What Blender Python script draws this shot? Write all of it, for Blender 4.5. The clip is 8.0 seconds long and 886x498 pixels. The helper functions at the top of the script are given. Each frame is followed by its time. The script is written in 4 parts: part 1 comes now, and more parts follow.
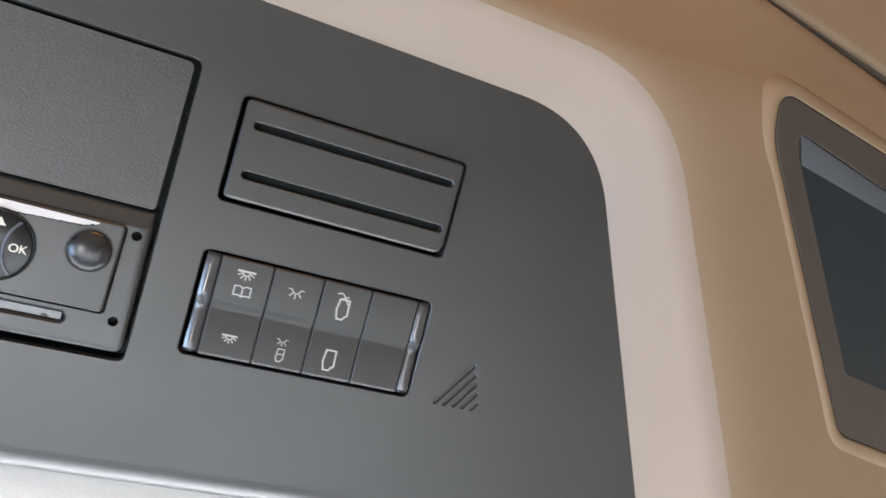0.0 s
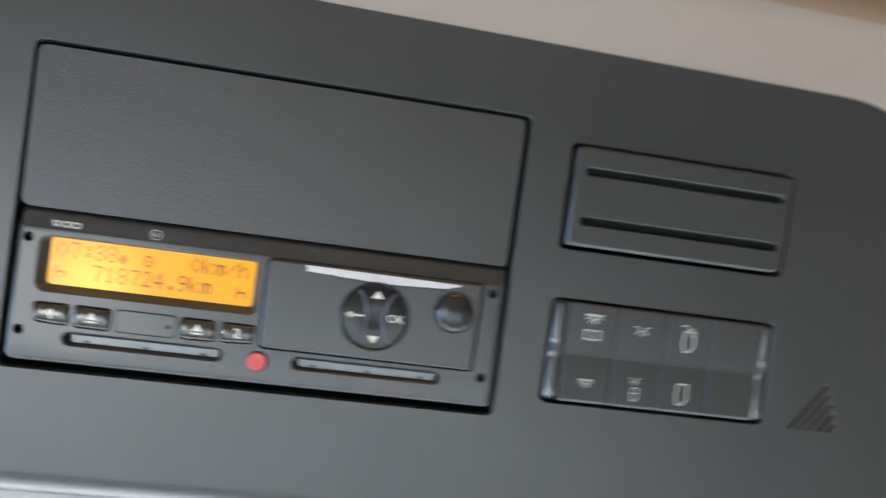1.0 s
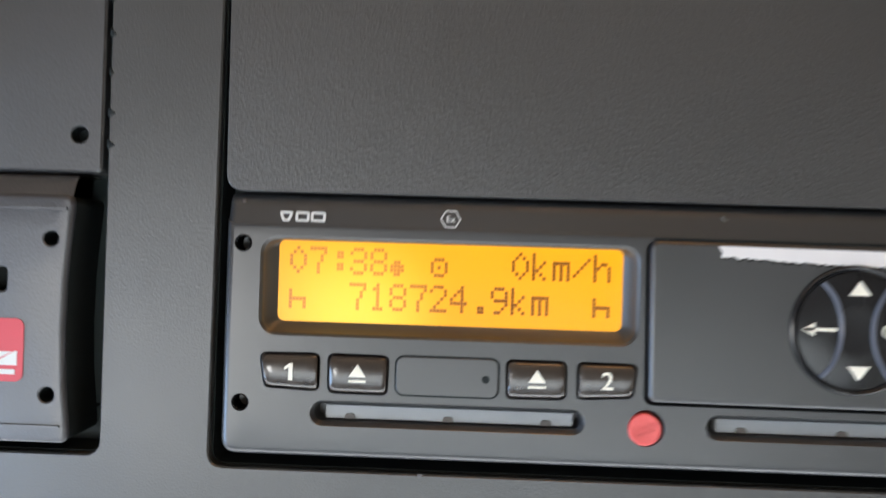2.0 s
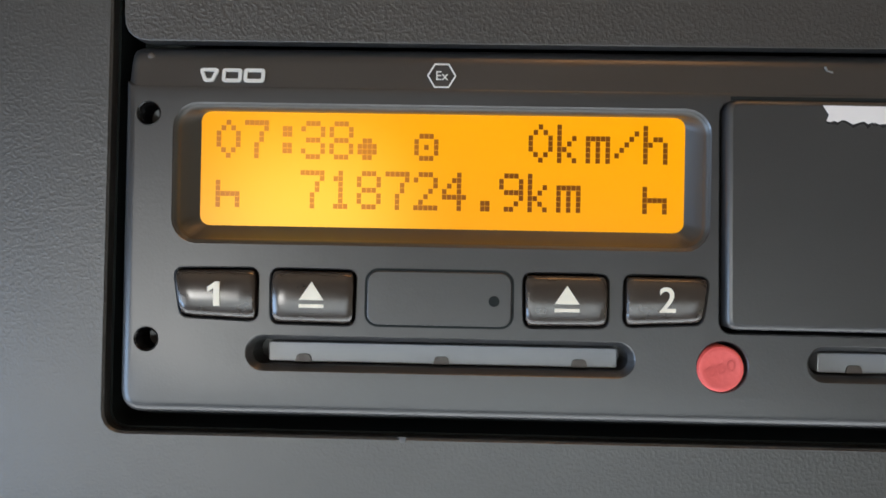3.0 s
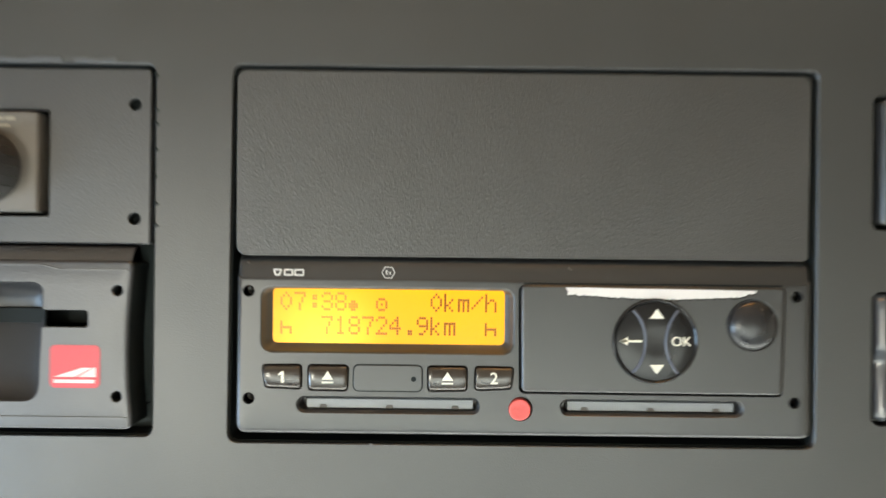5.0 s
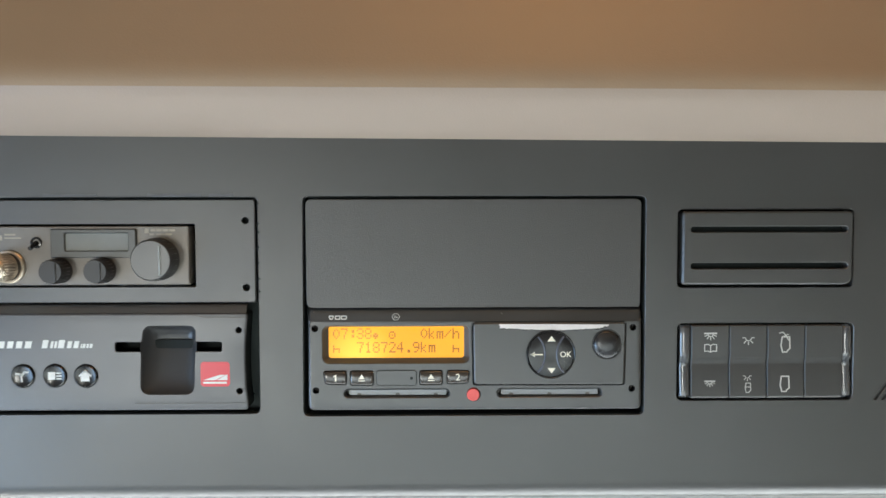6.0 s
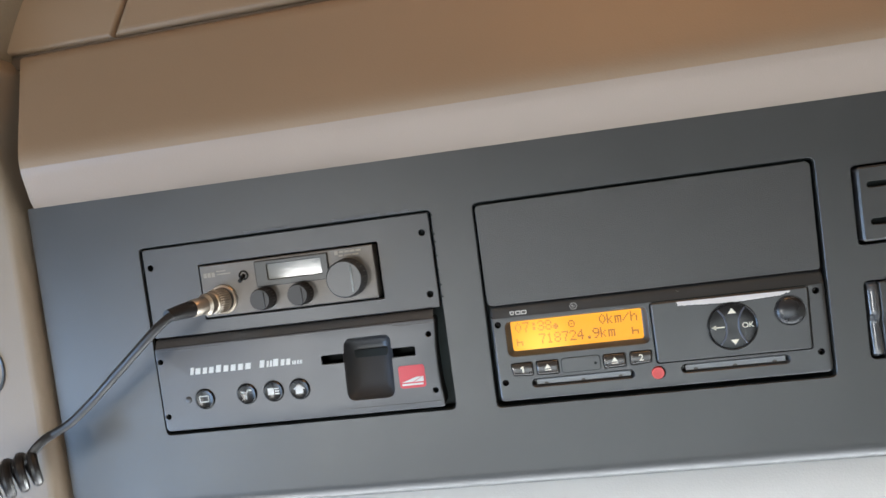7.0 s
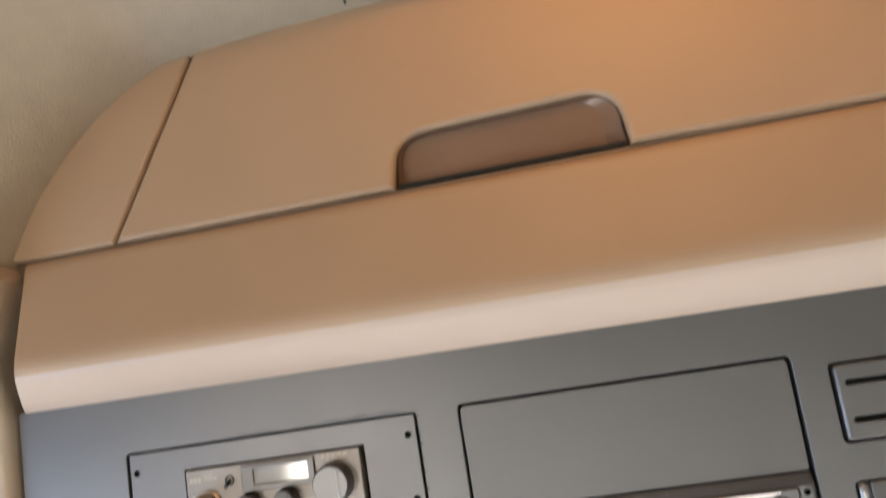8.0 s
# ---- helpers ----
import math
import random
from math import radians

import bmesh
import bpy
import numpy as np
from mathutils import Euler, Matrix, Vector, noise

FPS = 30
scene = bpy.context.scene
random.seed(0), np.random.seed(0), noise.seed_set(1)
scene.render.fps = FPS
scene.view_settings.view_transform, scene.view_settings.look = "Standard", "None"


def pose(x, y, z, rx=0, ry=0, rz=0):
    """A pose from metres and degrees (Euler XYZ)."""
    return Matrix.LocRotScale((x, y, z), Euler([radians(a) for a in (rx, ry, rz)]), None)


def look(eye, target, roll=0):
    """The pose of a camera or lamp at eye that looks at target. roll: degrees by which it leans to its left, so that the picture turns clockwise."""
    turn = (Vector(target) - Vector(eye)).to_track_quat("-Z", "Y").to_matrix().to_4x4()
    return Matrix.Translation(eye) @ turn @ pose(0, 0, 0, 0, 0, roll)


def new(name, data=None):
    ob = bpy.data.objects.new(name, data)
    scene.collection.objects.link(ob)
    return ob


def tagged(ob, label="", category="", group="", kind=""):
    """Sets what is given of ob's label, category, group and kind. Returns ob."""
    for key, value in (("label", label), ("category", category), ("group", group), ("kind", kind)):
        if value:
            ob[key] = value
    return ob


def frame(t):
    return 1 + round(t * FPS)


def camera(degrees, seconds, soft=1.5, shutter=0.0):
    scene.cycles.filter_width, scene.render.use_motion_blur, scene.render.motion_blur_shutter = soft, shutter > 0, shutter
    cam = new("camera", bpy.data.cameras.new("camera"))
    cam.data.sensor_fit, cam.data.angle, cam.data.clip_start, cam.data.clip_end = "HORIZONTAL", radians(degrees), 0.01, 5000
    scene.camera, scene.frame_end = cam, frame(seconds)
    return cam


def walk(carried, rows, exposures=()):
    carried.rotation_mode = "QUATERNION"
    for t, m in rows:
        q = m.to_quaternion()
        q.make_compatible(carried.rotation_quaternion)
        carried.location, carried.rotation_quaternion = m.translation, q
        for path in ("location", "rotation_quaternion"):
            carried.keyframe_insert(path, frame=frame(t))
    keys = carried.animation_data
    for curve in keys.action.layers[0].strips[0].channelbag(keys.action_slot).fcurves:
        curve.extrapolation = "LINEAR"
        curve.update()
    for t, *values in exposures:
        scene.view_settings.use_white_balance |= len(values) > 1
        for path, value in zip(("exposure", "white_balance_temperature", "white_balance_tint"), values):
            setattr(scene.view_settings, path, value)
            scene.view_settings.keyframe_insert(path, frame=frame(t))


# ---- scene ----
cam = camera(64.0, 8.0, soft=1.5, shutter=0.33)
PATH = [
    (0, (0.20623, -0.30291, 0.02596), (0.26768, -0.11258, 0.02631), 15.03),
    (0.5, (0.17891, -0.30187, 0.02540), (0.23925, -0.11120, 0.02768), 14.24),
    (0.8, (0.15363, -0.30089, 0.02750), (0.19181, -0.10459, 0.02421), 10.62),
    (1, (0.12016, -0.28528, 0.02127), (0.14594, -0.08699, 0.01726), 7.68),
    (1.2, (0.09655, -0.26675, 0.01273), (0.11259, -0.06739, 0.01243), 4.84),
    (1.5, (0.07216, -0.22962, 0.01037), (0.07835, -0.02972, 0.01001), 2.17),
    (1.7, (0.06194, -0.19967, 0.00950), (0.06331, 0.00033, 0.00885), 1.90),
    (2, (0.04914, -0.15647, -0.00057), (0.04343, 0.04345, -0.00004), 1.76),
    (2.2, (0.04545, -0.13641, -0.01230), (0.04121, 0.06336, -0.00358), 1.06),
    (3.3, (0.04994, -0.11017, -0.02104), (0.04607, 0.08978, -0.02343), 1.09),
    (3.5, (0.04879, -0.11068, -0.02066), (0.04568, 0.08928, -0.02376), 1.02),
    (4, (0.05422, -0.11513, -0.02006), (0.05083, 0.08483, -0.02249), 0.94),
    (4.3, (0.05183, -0.12395, -0.01449), (0.04354, 0.07572, -0.02238), 0.71),
    (4.5, (0.05372, -0.13639, -0.01175), (0.05055, 0.06357, -0.01448), 0.91),
    (4.7, (0.05949, -0.16990, -0.00427), (0.05547, 0.03006, -0.00571), 0.75),
    (4.9, (0.06414, -0.21217, 0.00966), (0.06160, -0.01220, 0.00786), 0.78),
    (5, (0.06393, -0.23324, 0.01456), (0.06398, -0.03324, 0.01436), 0.69),
    (5.1, (0.06798, -0.26109, 0.01976), (0.06831, -0.06109, 0.02029), 0.79),
    (5.2, (0.06942, -0.28576, 0.03308), (0.07200, -0.08582, 0.02895), 0.78),
    (6.3, (0.06906, -0.41206, 0.06346), (0.06764, -0.21228, 0.05418), -1.07),
    (6.5, (0.05364, -0.41642, 0.05989), (0.04376, -0.21677, 0.05345), -3.21),
    (6.8, (0.03890, -0.42157, 0.06784), (0.01314, -0.22343, 0.05911), -6.53),
    (7, (0.03805, -0.42155, 0.06976), (0.00792, -0.22406, 0.06019), -7.65),
    (7.2, (0.04317, -0.42376, 0.05965), (0.01141, -0.22635, 0.05496), -7.60),
    (7.5, (0.04836, -0.41987, 0.07710), (0.01722, -0.22235, 0.07275), -8.06),
    (7.7, (0.04303, -0.42432, 0.08018), (0.01585, -0.22642, 0.09007), -8.17),
    (7.9, (0.05027, -0.42656, 0.09598), (0.02450, -0.22967, 0.11987), -8.64),
    (8, (0.05870, -0.43039, 0.10762), (0.03241, -0.23409, 0.13545), -9.04),
]
walk(cam, [(t, look(eye, target, roll)) for t, eye, target, roll in PATH],
     exposures=[(0, 2.36, 7000, 15), (0.5, 2.42, 6680, 9), (1.0, 1.95, 6700, 10), (1.5, 2.05, 6750, 11), (2.0, 2.1, 6950, 13), (3.3, 1.70, 7050, 12),
                (4.5, 1.82, 7500, 13), (4.8, 2.2, 7800, 10), (5.0, 2.42, 7900, 6), (5.2, 2.55, 7800, 4), (6.3, 1.9, 6950, 9), (7.0, 1.95, 6900, 12),
                (7.5, 2.0, 7150, 15), (8.0, 2.47, 8000, 18)])

# ---------------------------------------------------------------- light
MM = 0.001
world = bpy.data.worlds.new("sky")
scene.world = world
world.use_nodes = True
wn = world.node_tree
sky = wn.nodes.new("ShaderNodeTexSky")
sky.sky_type = "NISHITA"
sky.sun_disc = False
sky.sun_elevation, sky.sun_rotation = radians(37), radians(15)
wn.links.new(sky.outputs[0], wn.nodes["Background"].inputs[0])
wn.nodes["Background"].inputs[1].default_value = 0.10


def area_lamp(name, eye, target, w, h, watts, colour):
    data = bpy.data.lights.new(name, "AREA")
    data.shape, data.size, data.size_y = "RECTANGLE", w, h
    data.energy, data.color = watts, colour
    ob = new(name, data)
    ob.matrix_world = look(eye, target)
    return ob


area_lamp("daylight_door_window", (-1.12, -0.66, -0.43), (0.0, -0.56, -0.38), 0.72, 0.64, 4.0, (0.38, 0.62, 1.0))
# The next two are unseen, added for reflections on the left panel and LCD.
area_lamp("added_rear_side_light", (-1.12, -1.31, -0.60), (0.0, -0.8, -0.40), 0.40, 0.50, 0.75, (0.78, 0.90, 1.0))
area_lamp("added_rear_light", (-0.84, -2.02, -0.27), (-0.5, 0.0, -0.1), 0.16, 0.44, 2.0, (0.92, 0.97, 1.0))
area_lamp("daylight_windscreen", (-0.05, 0.22, -0.44), (-0.05, -1.2, -0.74), 1.9, 0.38, 50, (0.84, 0.94, 1.0))
area_lamp("daylight_passenger_window", (1.21, -0.85, -0.56), (0.0, -0.6, -0.5), 0.9, 0.4, 0.12, (0.84, 1.0, 0.94))
# Unseen warm lamp, added for the orange glow on the locker.
area_lamp("added_warm_lamp", (0.19, -0.13, 0.54), (0.17, 0.05, 0.34), 0.26, 0.10, 0.195, (1.0, 0.48, 0.15))
sun = new("sun", bpy.data.lights.new("sun", "SUN"))
sun.data.energy, sun.data.angle, sun.data.color = 2.15, radians(0.5), (1.0, 0.98, 0.95)
sun.matrix_world = look((0.55, 2.06, 1.0), (0.0, 0.0, -0.60))


# ---------------------------------------------------------------- materials
def material(name, colour, rough=0.5, metal=0.0, grain=0.0, grain_scale=1400.0, blotch=0.12, blotch_scale=25.0,
             spec=0.5, pits=False):
    """A surface with fine relief, broad tone changes and uneven gloss."""
    mat = bpy.data.materials.new(name)
    mat.use_nodes = True
    nt = mat.node_tree
    n, l = nt.nodes, nt.links
    b = n["Principled BSDF"]
    tc = n.new("ShaderNodeTexCoord")
    broad = n.new("ShaderNodeTexNoise")
    broad.inputs["Scale"].default_value, broad.inputs["Detail"].default_value = blotch_scale, 4
    fine = n.new("ShaderNodeTexNoise")
    fine.inputs["Scale"].default_value, fine.inputs["Detail"].default_value = grain_scale, 2
    for tex in (broad, fine):
        l.new(tc.outputs["Object"], tex.inputs["Vector"])
    mixed = n.new("ShaderNodeMix")
    mixed.data_type = "RGBA"
    mixed.inputs["A"].default_value = (*[c * (1 - blotch) for c in colour], 1)
    mixed.inputs["B"].default_value = (*[min(1, c * (1 + blotch)) for c in colour], 1)
    l.new(broad.outputs["Fac"], mixed.inputs["Factor"])
    l.new(mixed.outputs["Result"], b.inputs["Base Color"])
    rr_ = n.new("ShaderNodeMapRange")
    rr_.inputs["To Min"].default_value, rr_.inputs["To Max"].default_value = max(0.02, rough - 0.08), min(1, rough + 0.08)
    l.new(broad.outputs["Fac"], rr_.inputs["Value"])
    l.new(rr_.outputs["Result"], b.inputs["Roughness"])
    b.inputs["Metallic"].default_value = metal
    b.inputs["Specular IOR Level"].default_value = spec
    if grain:
        bump = n.new("ShaderNodeBump")
        bump.inputs["Strength"].default_value = grain
        bump.inputs["Distance"].default_value = 0.0002
        if pits:
            fine.inputs["Detail"].default_value = 3
            rise = n.new("ShaderNodeMapRange")
            rise.interpolation_type = "SMOOTHSTEP"
            rise.inputs["From Min"].default_value, rise.inputs["From Max"].default_value = 0.36, 0.74
            l.new(fine.outputs["Fac"], rise.inputs["Value"])
            l.new(rise.outputs["Result"], bump.inputs["Height"])
        else:
            vor = n.new("ShaderNodeTexVoronoi")
            vor.inputs["Scale"].default_value = grain_scale * 0.75
            l.new(tc.outputs["Object"], vor.inputs["Vector"])
            both = n.new("ShaderNodeMath")
            both.operation = "ADD"
            l.new(vor.outputs["Distance"], both.inputs[0])
            l.new(fine.outputs["Fac"], both.inputs[1])
            l.new(both.outputs[0], bump.inputs["Height"])
        l.new(bump.outputs["Normal"], b.inputs["Normal"])
    return mat


def glow(name, colour, warm, strength, spot, reach, extra):
    """A backlit sheet with a reflection painted in: brighter and yellower round spot (metres from its thing's base)."""
    mat = bpy.data.materials.new(name)
    mat.use_nodes = True
    n, l = mat.node_tree.nodes, mat.node_tree.links
    b = n["Principled BSDF"]
    b.inputs["Base Color"].default_value = (*[c * 0.5 for c in colour], 1)
    b.inputs["Roughness"].default_value = 0.3
    tc = n.new("ShaderNodeTexCoord")
    away = n.new("ShaderNodeVectorMath")
    away.operation = "DISTANCE"
    away.inputs[1].default_value = spot
    l.new(tc.outputs["Object"], away.inputs[0])
    fade = n.new("ShaderNodeMapRange")
    fade.interpolation_type = "SMOOTHERSTEP"
    fade.inputs["From Min"].default_value, fade.inputs["From Max"].default_value = 0.0, reach
    fade.inputs["To Min"].default_value, fade.inputs["To Max"].default_value = 1.0, 0.0
    l.new(away.outputs["Value"], fade.inputs["Value"])
    tint = n.new("ShaderNodeMix")
    tint.data_type = "RGBA"
    tint.inputs["A"].default_value, tint.inputs["B"].default_value = (*colour, 1), (*warm, 1)
    l.new(fade.outputs["Result"], tint.inputs["Factor"])
    l.new(tint.outputs["Result"], b.inputs["Emission Color"])
    power = n.new("ShaderNodeMath")
    power.operation = "MULTIPLY_ADD"
    power.inputs[1].default_value, power.inputs[2].default_value = extra, strength
    l.new(fade.outputs["Result"], power.inputs[0])
    l.new(power.outputs[0], b.inputs["Emission Strength"])
    return mat


PANEL = material("grained_console_plastic", (0.036, 0.0355, 0.035), 0.37, spec=1.0, grain=0.17, grain_scale=1900, blotch=0.10, pits=True)
HATCH = material("grained_cover_plastic", (0.036, 0.034, 0.0335), 0.37, spec=1.0, grain=0.30, grain_scale=2100, blotch=0.10, pits=True)
FASCIA = material("satin_black_plastic", (0.029, 0.029, 0.030), 0.34, spec=1.0, grain=0.035, grain_scale=2600)
BEZEL = material("satin_bezel_plastic", (0.040, 0.041, 0.038), 0.36, spec=0.8)
DOME = material("domed_button_plastic", (0.020, 0.020, 0.022), 0.27, spec=0.7)
# Black keys; the brown in the base colour stands in for warm reflections.
KEYCAP = material("reflection_brown_key_plastic", (0.040, 0.030, 0.024), 0.21, spec=1.0, blotch=0.2, blotch_scale=300)
END_CAP = material("glossy_cap_plastic", (0.075, 0.078, 0.083), 0.15, spec=1.0)
POCKET = material("matt_pocket_plastic", (0.040, 0.040, 0.043), 0.36, grain=0.05)
GROOVE = material("brown_groove", (0.15, 0.108, 0.076), 0.7, grain=0.2)
GLOSS = material("gloss_black_plastic", (0.014, 0.014, 0.015), 0.20)
VOID = material("black_gap", (0.011, 0.015, 0.0155), 0.7, spec=0.25)
FLANGE = material("dark_flange_plastic", (0.036, 0.048, 0.048), 0.6, spec=0.3)
PLATE = material("matt_black_plate", (0.043, 0.042, 0.043), 0.38, spec=1.0, grain=0.16, grain_scale=1900)
RECORDER = material("dark_blue_grey_plastic", (0.045, 0.045, 0.051), 0.36, spec=1.0, grain=0.14, grain_scale=2200)
SWITCH = material("switch_plastic", (0.055, 0.054, 0.052), 0.38, grain=0.12, grain_scale=2400)
BEIGE = material("beige_trim_plastic", (0.295, 0.199, 0.125), 0.55, grain=0.22, grain_scale=1100, blotch=0.06, blotch_scale=12)
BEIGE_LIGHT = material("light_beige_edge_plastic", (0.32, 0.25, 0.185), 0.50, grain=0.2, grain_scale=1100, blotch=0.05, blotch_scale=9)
# The trim's beige again, paler and greyer for the cool light it catches.
LIP = material("lit_beige_return_plastic", (0.300, 0.226, 0.178), 0.50, grain=0.2, grain_scale=1100, blotch=0.05, blotch_scale=9)
ROOF = material("beige_roof_lining", (0.20, 0.137, 0.087), 0.9, grain=0.5, grain_scale=600)
HEADLINER = material("headliner_fabric", (0.265, 0.215, 0.155), 0.9, grain=0.8, grain_scale=700, blotch=0.13, blotch_scale=70)
CREAM = material("cream_visor_vinyl", (0.55, 0.52, 0.48), 0.6, grain=0.4, grain_scale=1000, blotch=0.05)
SURROUND = material("grey_brown_plastic", (0.082, 0.066, 0.056), 0.40, grain=0.2, grain_scale=1500)
BROWN = material("brown_recess_plastic", (0.14, 0.080, 0.050), 0.34, spec=0.7, grain=0.08, grain_scale=1200)
WHITE_INK = material("white_print", (0.75, 0.75, 0.72), 0.6, blotch=0.04)
DIM_INK = material("worn_grey_print", (0.58, 0.58, 0.55), 0.6, blotch=0.08, blotch_scale=200)
WARM_INK = material("lit_white_print", (0.90, 0.85, 0.72), 0.5, blotch=0.04)
TAN_PRINT = material("worn_tan_print", (0.36, 0.32, 0.25), 0.6, blotch=0.3, blotch_scale=300)
PAPER = material("torn_paper_label", (0.74, 0.70, 0.68), 0.8, blotch=0.06, blotch_scale=150)
# Torn fibre, its colour near black to take in the shadow at the edge.
FIBRE = material("shaded_paper_fibre", (0.015, 0.014, 0.014), 0.9, grain=0.6, grain_scale=3000, blotch=0.4, blotch_scale=500)
RED_WAX = material("red_seal_plastic", (0.80, 0.12, 0.11), 0.45, grain=0.1, blotch=0.08, blotch_scale=200)
RED_LABEL = material("red_sticker", (0.66, 0.05, 0.07), 0.35, blotch=0.06, blotch_scale=120)
SILVER = material("worn_silver_face", (0.175, 0.158, 0.142), 0.42, metal=0.35, grain=0.1, blotch=0.22, blotch_scale=110)
BRASS = material("worn_brass", (0.60, 0.52, 0.43), 0.36, metal=1.0, blotch=0.25, blotch_scale=160)
LCD = material("grey_lcd", (0.25, 0.252, 0.24), 0.05, blotch=0.15, blotch_scale=60)
METAL = material("slot_metal", (0.25, 0.256, 0.265), 0.36, metal=0.3, blotch=0.15, blotch_scale=80)
RUBBER = material("black_rubber_cable", (0.022, 0.020, 0.020), 0.38, grain=0.1)
GLASS = material("dark_tinted_glass", (0.024, 0.033, 0.039), 0.16, blotch=0.2, blotch_scale=8)
FRAME_GREY = material("grey_window_seal", (0.10, 0.112, 0.125), 0.45, grain=0.2)
FLOOR = material("grey_floor_mat", (0.22, 0.225, 0.235), 0.7, grain=0.4, grain_scale=300)
SEAT = material("brown_wall_lining", (0.062, 0.047, 0.034), 0.9, grain=0.5, grain_scale=600)
PALE = material("pale_rear_reflector", (0.80, 0.84, 0.86), 0.85, grain=0.5, grain_scale=600)
DASH = material("grey_dashboard_plastic", (0.185, 0.19, 0.20), 0.7, grain=0.3, grain_scale=700)
BURR = material("burr_plastic", (0.10, 0.10, 0.104), 0.5, grain=0.3)
PAD_RIB = material("pad_rib_plastic", (0.10, 0.11, 0.14), 0.25)
WORN_LINE = material("worn_white_line", (0.24, 0.25, 0.24), 0.4)
# The yellow spot and the glowing digits near it paint glare on the glass.
AMBER = glow("amber_backlight_with_glare", (1.0, 0.40, 0.0), (1.0, 0.58, 0.07), 0.20, (-0.0645, 0.002, 0.030), 0.027, 0.085)
LCD_INK = glow("amber_segment_with_glare", (0.40, 0.11, 0.0), (1.0, 0.40, 0.06), 0.018, (-0.066, 0.002, 0.037), 0.040, 0.16)


# ---------------------------------------------------------------- building helpers (millimetres)
ORIGIN = {}


def thing(name, base, label, category, group="", kind=""):
    ob = new(name)
    ob.empty_display_size = 0.02
    ob.location = Vector(base) * MM
    ORIGIN[ob.name] = Vector(base)
    return tagged(ob, label, category, group, kind)


def smooth(bm, angle=32):
    bmesh.ops.recalc_face_normals(bm, faces=bm.faces)
    for f in bm.faces:
        f.smooth = len(f.verts) <= 4
    for e in bm.edges:
        if len(e.link_faces) == 2:
            flat = any(len(f.verts) > 4 for f in e.link_faces)
            e.smooth = e.calc_face_angle(0) < radians(6 if flat else angle)


def part(name, bm, material_, parent, label=""):
    """Links bm, given in millimetres of the whole place, as one mesh under parent."""
    smooth(bm)
    base = ORIGIN[parent.name]
    bmesh.ops.translate(bm, verts=bm.verts, vec=-base)
    bmesh.ops.scale(bm, verts=bm.verts, vec=(MM, MM, MM))
    me = bpy.data.meshes.new(name)
    bm.to_mesh(me)
    bm.free()
    me.materials.append(material_)
    ob = new(name, me)
    ob.parent = parent
    ORIGIN[ob.name] = base
    return tagged(ob, label)


def solid(name, bm, material_, label, category, kind="", group=""):
    """A thing or piece of the setting that is one mesh."""
    smooth(bm)
    pts = [v.co for v in bm.verts]
    base = Vector((sum(p.x for p in pts) / len(pts), sum(p.y for p in pts) / len(pts), min(p.z for p in pts)))
    bmesh.ops.translate(bm, verts=bm.verts, vec=-base)
    bmesh.ops.scale(bm, verts=bm.verts, vec=(MM, MM, MM))
    me = bpy.data.meshes.new(name)
    bm.to_mesh(me)
    bm.free()
    me.materials.append(material_)
    ob = new(name, me)
    ob.location = base * MM
    ORIGIN[ob.name] = base
    return tagged(ob, label, category, group, kind)


def rr(x0, z0, x1, z1, r=1.0, n=5):
    """A rounded rectangle, counterclockwise in x and z."""
    pts = []
    for cx, cz, a in ((x1 - r, z1 - r, 0), (x0 + r, z1 - r, 90), (x0 + r, z0 + r, 180), (x1 - r, z0 + r, 270)):
        for k in range(n + 1):
            t = radians(a + 90 * k / n)
            pts.append((cx + r * math.cos(t), cz + r * math.sin(t)))
    return pts


def circle(cx, cz, r, n=28):
    return [(cx + r * math.cos(2 * math.pi * k / n), cz + r * math.sin(2 * math.pi * k / n)) for k in range(n)]


def corners(pts, r, n=5):
    """A polygon (x, z) with its corners rounded by r (one number, or one for each)."""
    out = []
    for k, p in enumerate(pts):
        rad = r[k] if isinstance(r, (tuple, list)) else r
        a, b, c = Vector(pts[k - 1]), Vector(p), Vector(pts[(k + 1) % len(pts)])
        u, v = (a - b).normalized(), (c - b).normalized()
        half = math.acos(max(-1, min(1, u.dot(v)))) / 2
        if rad <= 0:
            out.append(tuple(b))
            continue
        d = min(rad / math.tan(half), (a - b).length * 0.49, (c - b).length * 0.49)
        p0, p1 = b + u * d, b + v * d
        for i in range(n + 1):
            s = i / n
            out.append(tuple((1 - s) ** 2 * p0 + 2 * s * (1 - s) * b + s * s * p1))
    return out


def offset(pts, d):
    """The outline moved inwards by d."""
    area = sum(pts[k - 1][0] * pts[k][1] - pts[k][0] * pts[k - 1][1] for k in range(len(pts)))
    s = 1 if area > 0 else -1
    out = []
    for k in range(len(pts)):
        a, b, c = Vector(pts[k - 1]), Vector(pts[k]), Vector(pts[(k + 1) % len(pts)])
        u, v = (b - a), (c - b)
        if u.length < 1e-9 or v.length < 1e-9:
            u = v = u if u.length > v.length else v
        u, v = u.normalized(), v.normalized()
        n1, n2 = Vector((-u.y, u.x)) * s, Vector((-v.y, v.x)) * s
        m = (n1 + n2)
        m = m / max(0.5, m.dot(n1)) if m.length > 1e-6 else n1
        out.append(tuple(b + m * d))
    return out


def ring(bm, pts, y):
    return [bm.verts.new((x, y, z)) for x, z in pts]


def bridge(bm, a, b):
    for k in range(len(a)):
        bm.faces.new((a[k - 1], a[k], b[k], b[k - 1]))


